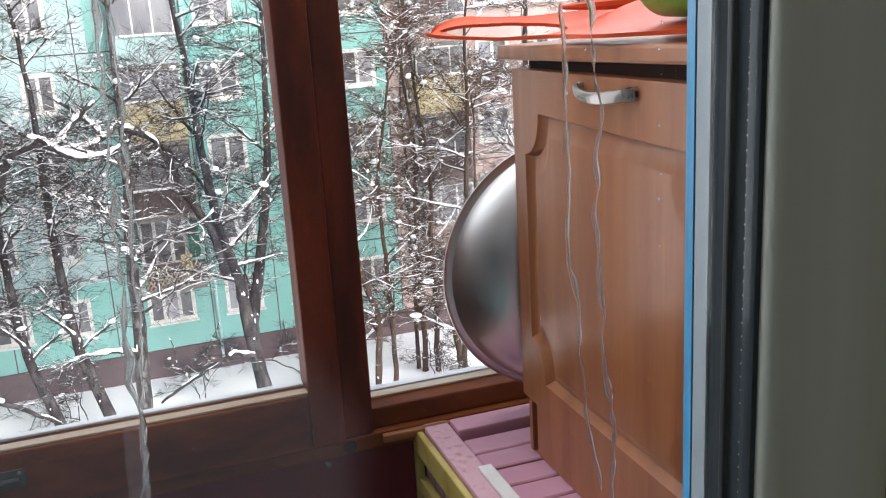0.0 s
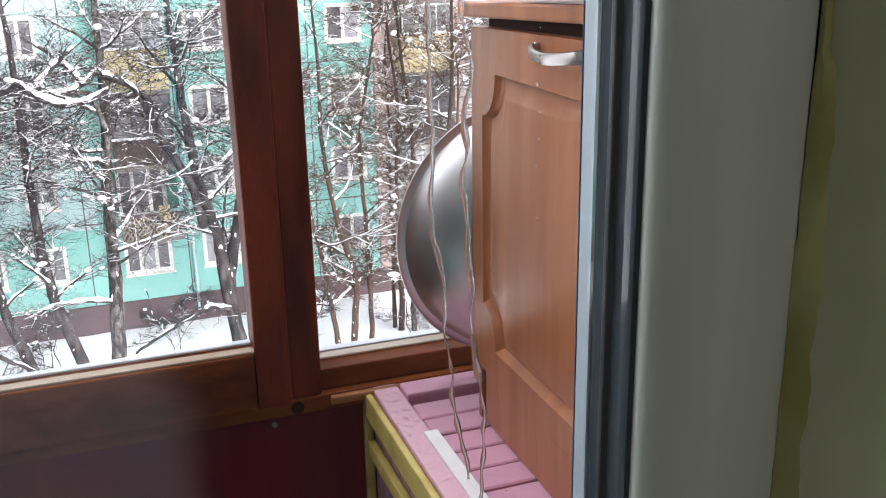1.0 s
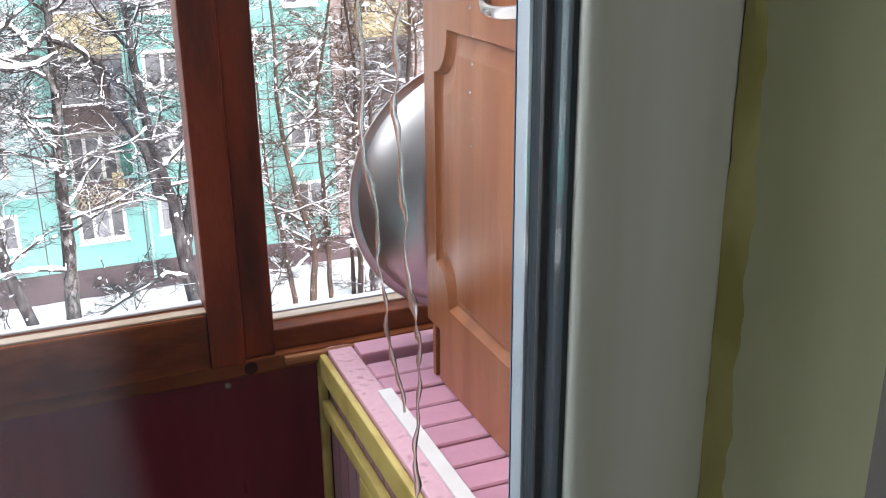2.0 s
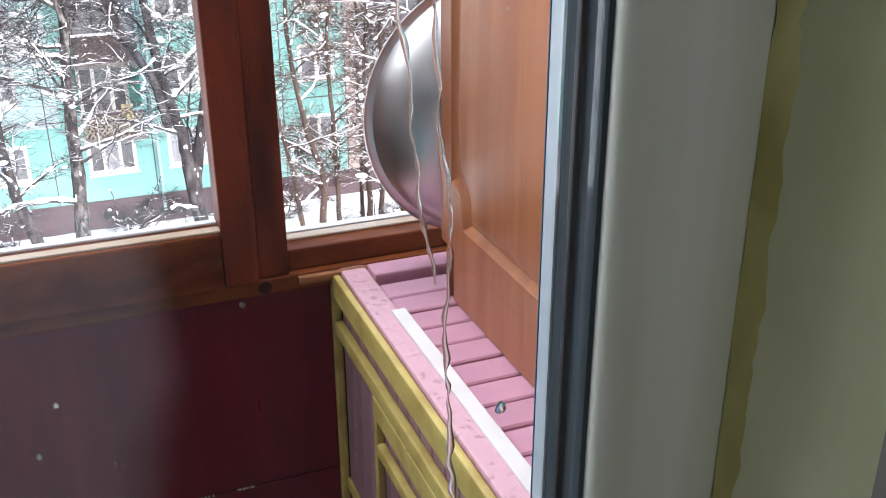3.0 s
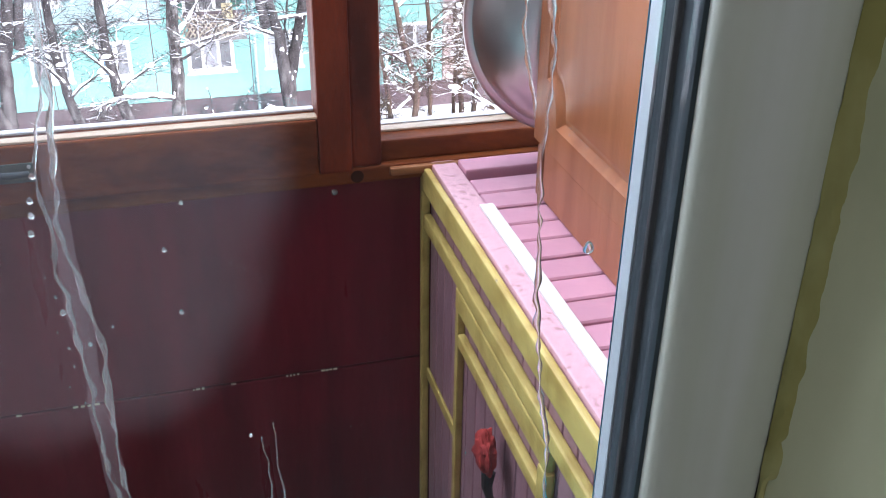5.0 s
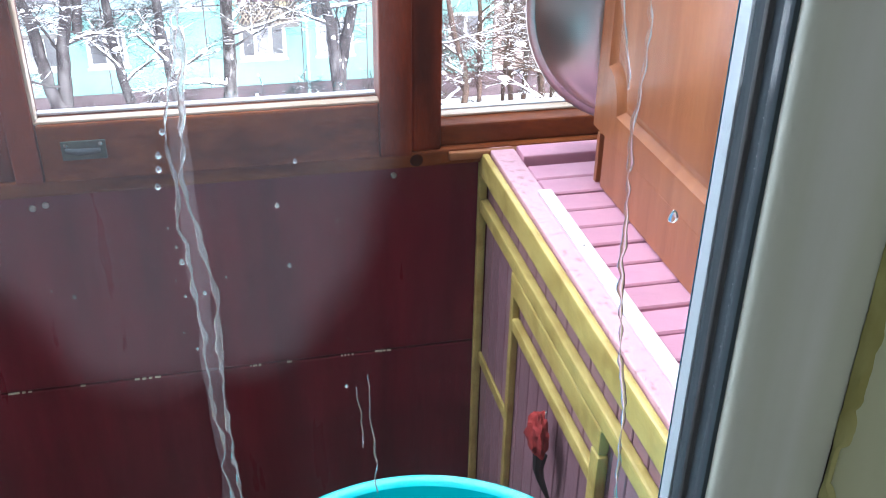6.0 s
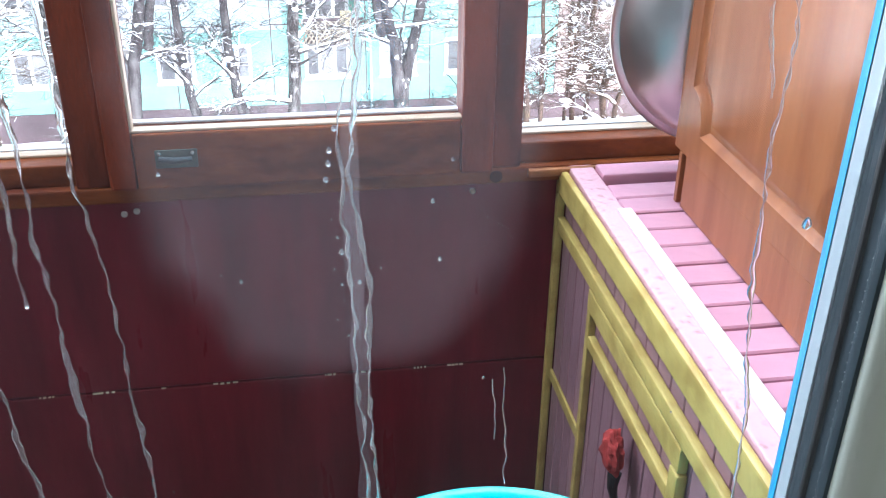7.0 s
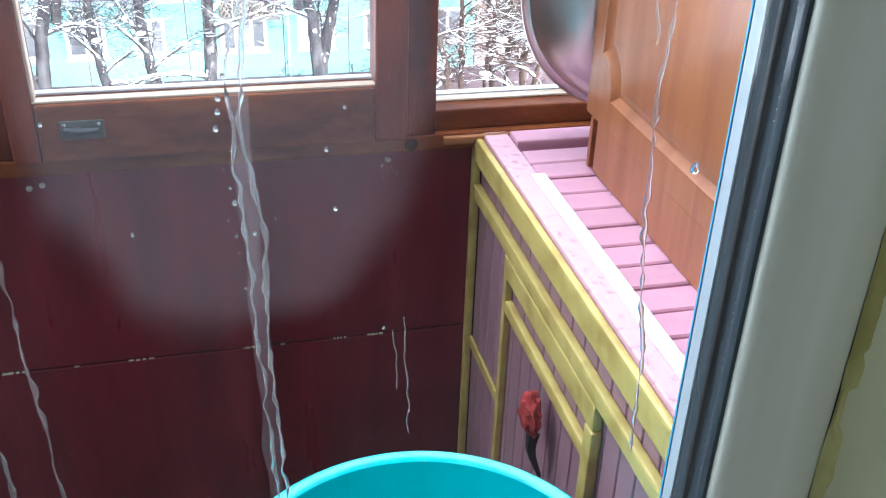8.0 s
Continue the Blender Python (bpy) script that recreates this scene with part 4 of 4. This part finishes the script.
def balcony(x0, w, floor_z, style):
    """A slab balcony with its parapet; some are glazed in."""
    b = part("balcony", block(x0 - 0.1, x0 + w + 0.1, FY - 0.95, FY - 0.001, floor_z - 0.16, floor_z, bevel=0.01), LOGGIA_WALL, facade)
    y0 = FY - 0.93
    if style == "lattice":
        bm = bmesh.new()
        n = 13
        for k in range(n):
            for sgn in (1, -1):
                u = x0 + w * k / (n - 1)
                tube(bm, [(u - sgn * 0.30, y0, floor_z + 0.02), (u + sgn * 0.30, y0, floor_z + 0.86)], 0.030, 4)
        part("lattice", bm, LATTICE, b, "weathered diamond lattice railing")
        part("backing", block(x0, x0 + w, y0 + 0.05, y0 + 0.08, floor_z + 0.01, floor_z + 0.84), BROWN_PANEL, b)
        part("handrail", block(x0 - 0.1, x0 + w + 0.1, y0 - 0.04, y0 + 0.06, floor_z + 0.86, floor_z + 0.95), PLINTH, b)
        part("shutter", block(x0 + w - 0.35, x0 + w + 0.05, FY - 0.30, FY - 0.26, floor_z + 0.9, floor_z + 2.5), WIN_GREEN, b, "dark green shutter")
        part("shutter", block(x0 - 0.6, x0 - 0.1, FY - 0.30, FY - 0.26, floor_z + 0.9, floor_z + 2.5), WIN_GREEN, b, "dark green shutter")
        part("washing", block(x0 + w - 0.75, x0 + w - 0.35, y0 - 0.07, y0 - 0.05, floor_z + 0.6, floor_z + 1.25, bevel=0.008), YELLOW_PANEL, b, "pale cloth hung over the rail")
    else:
        mat = {"brown": BROWN_PANEL, "yellow": YELLOW_PANEL, "grey": PALE_TURQUOISE, "pink": PINK_FACADE}[style]
        hgt = 1.0 if style != "yellow" else 1.45
        part("parapet", block(x0 - 0.08, x0 + w + 0.08, y0, y0 + 0.05, floor_z + 0.01, floor_z + hgt, bevel=0.01), mat, b)
        for sx in (x0 - 0.08, x0 + w + 0.03):
            part("side_panel", block(sx, sx + 0.05, y0 + 0.052, FY - 0.002, floor_z + 0.01, floor_z + hgt), mat, b)
        part("snow_cap", block(x0 - 0.12, x0 + w + 0.12, y0 - 0.05, y0 + 0.10, floor_z + hgt + 0.002, floor_z + hgt + 0.09, bevel=0.03), BRANCH_SNOW, b, "snow lying on the balcony rail")
        gl = bmesh.new()
        top = floor_z + STOREY - 0.22
        for k in range(4):
            u = x0 - 0.05 + (w + 0.06) * k / 3
            box(gl, u, u + 0.06, y0 + 0.005, y0 + 0.055, floor_z + hgt + 0.09, top)
        box(gl, x0 - 0.08, x0 + w + 0.08, y0 + 0.004, y0 + 0.056, top, top + 0.07)
        part("glazing_bar", gl, WIN_WHITE if style != "brown" else BROWN_PANEL, b)
        part("pane", block(x0 - 0.02, x0 + w + 0.02, y0 + 0.026, y0 + 0.034, floor_z + hgt + 0.09, top), WIN_DARK if style == "brown" else CURTAIN_PANE, b)


styles = {0.04: ["lattice", "brown", "yellow", "grey", "brown"], -8.3: ["grey", "brown", "grey", "yellow", "grey"], -16.2: ["brown", "grey", "grey", "yellow", "grey"], 11.2: ["pink", "brown", "yellow", "pink", "brown"], 19.0: ["brown", "pink", "pink", "yellow", "pink"]}
for x0, w, n in COLS:
    if x0 in BALC:
        for s in range(5):
            balcony(x0 + (0.12 if x0 == 0.04 else 0), w + 0.25, Z1 + 0.18 + STOREY * s, styles[x0][s])


# ---- trees ----
def grow(seed, height, spines, radius=0.2, density=1.0, low=0.12, reach=1.0, boughs=()):
    """Branch lines of a bare winter tree standing at the origin: lists of (points, radii, level). spines: (sideways, height) of each stem."""
    r = random.Random(seed)
    out = []

    def limb(p, d, length, rad, level):
        n = max(2 if level > 3 else 3, int(length / (0.30, 0.26, 0.22, 0.2, 0.2)[level]))
        pts, rads, kids = [p.copy()], [rad], []
        jig = (0.05, 0.13, 0.15, 0.17, 0.2)[level]
        for i in range(n):
            t = (i + 1) / n
            rise = (0.05 * t - 0.015) if level == 1 else 0.0
            d = (d + Vector((r.gauss(0, jig), r.gauss(0, jig), r.gauss(0, jig * 0.75) + rise))).normalized()
            p = p + d * (length / n)
            pts.append(p.copy())
            rads.append(max(rad * (1 - 0.7 * t), 0.0062))
            kids.append((p.copy(), d.copy(), rads[-1], t))
        out.append((pts, rads, level))
        branch(kids, length, level)

    def branch(kids, length, level):
        if level >= 4:
            return
        want = (int(25 * density), 8, 7, 3)[level]
        for k in range(want):
            p0, d0, r0, t = kids[min(len(kids) - 1, int(r.uniform(low if level == 0 else 0.15, 1.0) * len(kids)))]
            ang = r.uniform(0, 2 * math.pi)
            side = Vector((math.cos(ang), math.sin(ang), r.uniform(-0.2, 0.75) if level == 0 else r.uniform(-0.3, 0.45)))
            nd = (d0 * (0.30, 0.6, 0.6, 0.6)[level] + side.normalized() * r.uniform(0.7, 1.0)).normalized()
            ln = (height * r.uniform(0.12, 0.30) * (0.95 - 0.25 * t) * reach, length * r.uniform(0.3, 0.65), length * r.uniform(0.35, 0.75), length * r.uniform(0.4, 0.8))[level]
            limb(p0, nd, max(ln, 0.2), max(min(r0 * r.uniform(0.3, 0.6), (0.060, 0.022, 0.011, 0.0075)[level]), (0.022, 0.011, 0.0078, 0.0065)[level]), level + 1)

    for j, spine in enumerate(spines):
        pts, kids, rads = [], [], []
        steps = 44
        for i in range(steps + 1):
            u = i / steps * (len(spine) - 1)
            k = min(int(u), len(spine) - 2)
            f = u - k
            p0, p1, p2, p3 = spine[max(k - 1, 0)], spine[k], spine[k + 1], spine[min(k + 2, len(spine) - 1)]
            c = [0.5 * (2 * p1[m] + (p2[m] - p0[m]) * f + (2 * p0[m] - 5 * p1[m] + 4 * p2[m] - p3[m]) * f * f + (3 * p1[m] - p0[m] - 3 * p2[m] + p3[m]) * f ** 3) for m in (0, 1)]
            pts.append(Vector((c[0] + 0.05 * noise.noise(Vector((seed, j, i * 0.5))), 0.3 * j + 0.25 * noise.noise(Vector((seed, j + 9, i * 0.12))), c[1])))
        for i, p in enumerate(pts):
            t = i / steps
            rr = radius * (1 if j == 0 else 0.75) * (1 - 0.78 * t) * (1 + 0.35 * max(0, 1 - t * 16)) * (1 + 0.17 * noise.noise(Vector((seed, 4, i * 0.9))))
            rads.append(max(rr, 0.02))
            if i:
                kids.append((p.copy(), (p - pts[i - 1]).normalized(), rads[-1], t))
        out.append((pts, rads, 0))
        branch(kids, height, 0)
    for line, rad, depth in boughs:
        pts, rads, kids = [], [], []
        for (xa, za), (xb, zb) in zip(line, line[1:]):
            n = max(2, int(math.hypot(xb - xa, zb - za) / 0.16))
            for i in range(n):
                u = i / n
                pts.append(Vector((xa + (xb - xa) * u + r.gauss(0, 0.02), depth + 0.12 * noise.noise(Vector((seed, xa + u, 3))), za + (zb - za) * u + r.gauss(0, 0.02))))
        for i, p in enumerate(pts):
            rads.append(rad * (1 - 0.6 * i / len(pts)))
            if i:
                kids.append((p.copy(), (p - pts[i - 1]).normalized(), rads[-1], i / len(pts)))
        out.append((pts, rads, 1))
        branch(kids, 1.6, 1)
    return out


def tubes_mesh(name, lines, mat):
    """Many thin tubes in one mesh; lines of (points, radii, sides)."""
    verts, faces = [], []
    for pts, rads, sides in lines:
        base = len(verts)
        for i, p in enumerate(pts):
            q0, q1 = pts[max(i - 1, 0)], pts[min(i + 1, len(pts) - 1)]
            d = (q1 - q0).normalized()
            s = d.cross(Vector((0, 0, 1)) if abs(d.z) < 0.9 else Vector((1, 0, 0))).normalized()
            u = s.cross(d)
            for k in range(sides):
                c, v = math.cos(6.28319 * k / sides) * rads[i], math.sin(6.28319 * k / sides) * rads[i]
                verts.append((p.x + s.x * c + u.x * v, p.y + s.y * c + u.y * v, p.z + s.z * c + u.z * v))
        for i in range(len(pts) - 1):
            a, b = base + i * sides, base + (i + 1) * sides
            for k in range(sides):
                q = (k + 1) % sides
                faces.append((a + k, a + q, b + q, b + k))
    me = bpy.data.meshes.new(name)
    me.from_pydata(verts, [], faces)
    me.materials.append(mat)
    me.polygons.foreach_set("use_smooth", [True] * len(me.polygons))
    return me


def snow_lines(limbs, seed, amount):
    """Snow lying along the upper side of the boughs, in uneven lengths."""
    r = random.Random(seed)
    out = []
    for pts, rads, level in limbs:
        if level == 0:
            # flecks blown on to the bark
            for i in range(3, len(pts) - 1):
                for _ in range(3):
                    if r.random() < 0.22 * amount:
                        w = 0.010 + 0.045 * r.random() ** 2.5
                        a = r.uniform(-2.6, -0.5)
                        c = pts[i].lerp(pts[i + 1], r.random()) + Vector((math.cos(a), math.sin(a), 0)) * rads[i] * 0.97
                        h = Vector((r.uniform(-0.02, 0.02), 0, w * r.uniform(0.6, 2.2)))
                        out.append(([c - h, c - h * 0.4, c + h * 0.5, c + h], [w * 0.25, w * 0.7, w * 0.6, w * 0.15], 5))
            continue
        i = 0
        while i < len(pts) - 1:
            flat = 1 - abs((pts[i + 1] - pts[i]).normalized().z) ** 1.5
            n = r.randint(2, 7) if level < 3 else r.randint(1, 3)
            if r.random() < amount * flat * (0, 0.97, 0.50, 0.24, 0.10)[level]:
                seg, rad = [], []
                big = r.uniform(0.55, 1.55)
                for k in range(i, min(i + n + 1, len(pts))):
                    w = min(rads[k] * 0.8 + (0, 0.012, 0.007, 0.005, 0.004)[level], 0.075) * big * r.uniform(0.5, 1.4) * (1, 0.95, 0.66, 0.55, 0.5)[level]
                    seg.append(pts[k] + Vector((r.uniform(-0.008, 0.008), r.uniform(-0.008, 0.008), rads[k] * 0.75 + w * 0.35)))
                    rad.append(w)
                e0, e1 = seg[0] + (seg[0] - seg[1]) * 0.15, seg[-1] + (seg[-1] - seg[-2]) * 0.15
                out.append(([e0, *seg, e1], [rad[0] * 0.3, *rad, rad[-1] * 0.3], 6 if level < 3 else 4))
            i += n
    return out


def snow_clumps(limbs, seed, count):
    """Lumps of snow caught in forks."""
    r = random.Random(seed)
    out = []
    picks = [l for l in limbs if l[2] in (2, 3)]
    for _ in range(count):
        pts, rads, level = r.choice(picks)
        p = pts[0]
        w = 0.02 + 0.085 * r.random() ** 2.2
        d = (pts[1] - pts[0]).normalized() * w * 1.9
        d.z *= 0.4
        c = p + Vector((0, 0, w * 0.6))
        out.append(([c - d * 1.1, c - d * 0.7, c, c + d * 0.7, c + d * 1.1], [w * 0.2, w * 0.75, w, w * 0.7, w * 0.2], 6))
    return out


def tree_kind(seed, height, spines, radius, bark, snow, density=1.0, low=0.12, reach=1.0, boughs=(), lumps=110):
    limbs = grow(seed, height, spines, radius, density, low, reach, boughs)
    trunk = tubes_mesh("trunk", [(p, rd, 10) for p, rd, lv in limbs if lv == 0], bark)
    boughs = tubes_mesh("branches", [(p, rd, 5 if lv < 3 else 3) for p, rd, lv in limbs if lv > 0], bark)
    caps = tubes_mesh("snow_cover", snow_lines(limbs, seed + 50, snow) + snow_clumps(limbs, seed + 70, lumps), BRANCH_SNOW)
    return trunk, boughs, caps


KINDS = {
    "leaning": tree_kind(8, 15, [[(0.1, -0.95), (0, 0.1), (-0.29, 2.5), (-0.43, 4.1), (-0.9, 6.2), (-1.17, 9.0), (-1.31, 11.2), (-1.6, 14.5)], [(-0.2, 2.0), (0.3, 4.5), (0.9, 7.5), (1.2, 11.0), (1.3, 13.5)]], 0.30, BARK, 1.0, 0.88, 0.30, 1.0, [([(-0.85, 4.6), (-1.15, 6.1), (-1.9, 7.55), (-2.2, 8.47), (-2.51, 9.2), (-2.73, 9.49), (-3.28, 9.7), (-3.65, 9.95), (-4.06, 9.59), (-4.37, 9.45), (-5.04, 9.28), (-5.66, 9.38), (-6.4, 9.8)], 0.17, -0.3), ([(-0.1, 0.9), (-0.27, 1.53), (-0.93, 1.69), (-1.62, 1.45), (-2.52, 0.98), (-3.68, 0.35)], 0.11, -0.3), ([(-2.4, 9.2), (-2.1, 8.9), (-2.15, 8.4), (-2.5, 7.9)], 0.06, -0.4), ([(-4.06, 9.59), (-4.45, 10.05), (-4.86, 10.5), (-5.5, 11.0)], 0.09, -0.35)]),
    "upright": tree_kind(3, 15, [[(0, -0.95), (0, 0.1), (0.2, 3.0), (0.29, 5.9), (0.53, 8.6), (0.6, 11.2), (0.7, 14.8)]], 0.31, BARK_GREY, 1.0, 0.88, 0.34, 1.0, [([(0.5, 8.2), (0.2, 9.3), (-0.15, 9.35), (-1.4, 9.2), (-2.4, 9.55), (-3.2, 9.9)], 0.10, -0.3), ([(0.45, 9.0), (1.0, 9.85), (1.55, 9.3), (1.8, 8.4), (1.35, 7.7)], 0.06, -0.3), ([(0.0, 2.4), (-0.93, 2.56), (-1.72, 2.54), (-2.33, 2.31), (-2.59, 1.66)], 0.07, -0.3)]),
    "crooked": tree_kind(14, 14, [[(0.1, -0.95), (0, 0.1), (-0.59, 2.5), (-0.81, 4.6), (-0.85, 7.9), (-0.83, 10.9), (-1.0, 13.8)]], 0.24, BARK, 1.0, 0.88, 0.30),
    "clump": tree_kind(23, 12, [[(0.05, -0.95), (0, 0.0), (0.2, 2.3), (-0.3, 4.0), (-0.74, 7.1), (-0.76, 10.0), (-0.9, 12.0)], [(0.7, -0.95), (0.75, 0.2), (0.7, 4.0), (0.62, 7.0), (1.1, 10.0), (1.3, 12.3)], [(-0.4, -0.95), (-0.7, 2.0), (-1.2, 5.0), (-1.3, 9.0)]], 0.15, BARK_PALE, 1.0, 0.65, 0.22, 0.8, (), 150),
    "slender": tree_kind(31, 13, [[(0, -0.95), (0.05, 2.0), (-0.2, 5.0), (0.1, 9.0), (0.2, 13.0)], [(0.3, -0.95), (0.6, 3.0), (1.0, 6.5), (1.2, 11.0)]], 0.12, BARK_PALE, 1.0, 0.55, 0.22, 0.8),
    "shrub": tree_kind(40, 5, [[(0, -0.2), (0.2, 1.2), (0.5, 2.4), (1.2, 3.4)], [(0, -0.2), (-0.4, 1.0), (-0.9, 2.0), (-1.1, 3.2)], [(0.1, -0.2), (0.7, 0.7), (1.5, 1.2), (2.6, 1.3)]], 0.030, BARK, 0.4, 0.085, 0.1, 1.2, (), 5),
}


def tree(kind, x, y, turn, size=1.0, label="bare winter tree with snow on its dark branches", name="tree"):
    z = ROOTS if name == "tree" else GZ
    t = thing(name, x, y, z, label, name, "snowy trees in the yard")
    t.matrix_basis = pose(x, y, z, 0, 0, turn) @ Matrix.Diagonal((size, size, size, 1))
    for nm, me in zip(("trunk", "branches", "snow_cover"), KINDS[kind]):
        ob = new(nm, me)
        ob.parent = t
    return t


SLIM = "clump of slim bare trees with snow on the twigs"
tree("leaning", 3.5, 31.1, 0)
tree("upright", -0.6, 31.0, 0, 1.0, "bare tree with grey-brown bark and snowy boughs")
tree("crooked", -1.73, 31.1, 0)
tree("crooked", -3.34, 31.3, 8, 0.95)
tree("shrub", 1.5, 33.0, 20, 0.8, "low leafless shrub with thin arching stems and a little snow", "shrub")
tree("shrub", -2.6, 32.6, 100, 0.8, "low leafless shrub with thin arching stems and a little snow", "shrub")
tree("clump", 7.4, 30.0, 0, 1.0, SLIM)
tree("slender", 9.7, 31.6, 70, 1.0, "slim bare tree with snow on its twigs")
tree("clump", 10.9, 31.0, 130, 1.1, SLIM)
tree("leaning", -5.9, 30.2, 160, 1.0)
tree("upright", -8.2, 31.4, 100, 1.0, "bare tree with grey-brown bark and snowy boughs")
tree("clump", -10.4, 29.6, 60, 1.1, SLIM)
tree("crooked", 13.4, 31.5, 190, 1.05)
tree("slender", 15.8, 30.2, 20, 1.2, "slim bare tree with snow on its twigs")
tree("shrub", 6.0, 31.4, 140, 1.0, "low leafless shrub with arching snow-covered stems", "shrub")
tree("shrub", 9.3, 29.6, 250, 0.8, "low leafless shrub with arching snow-covered stems", "shrub")
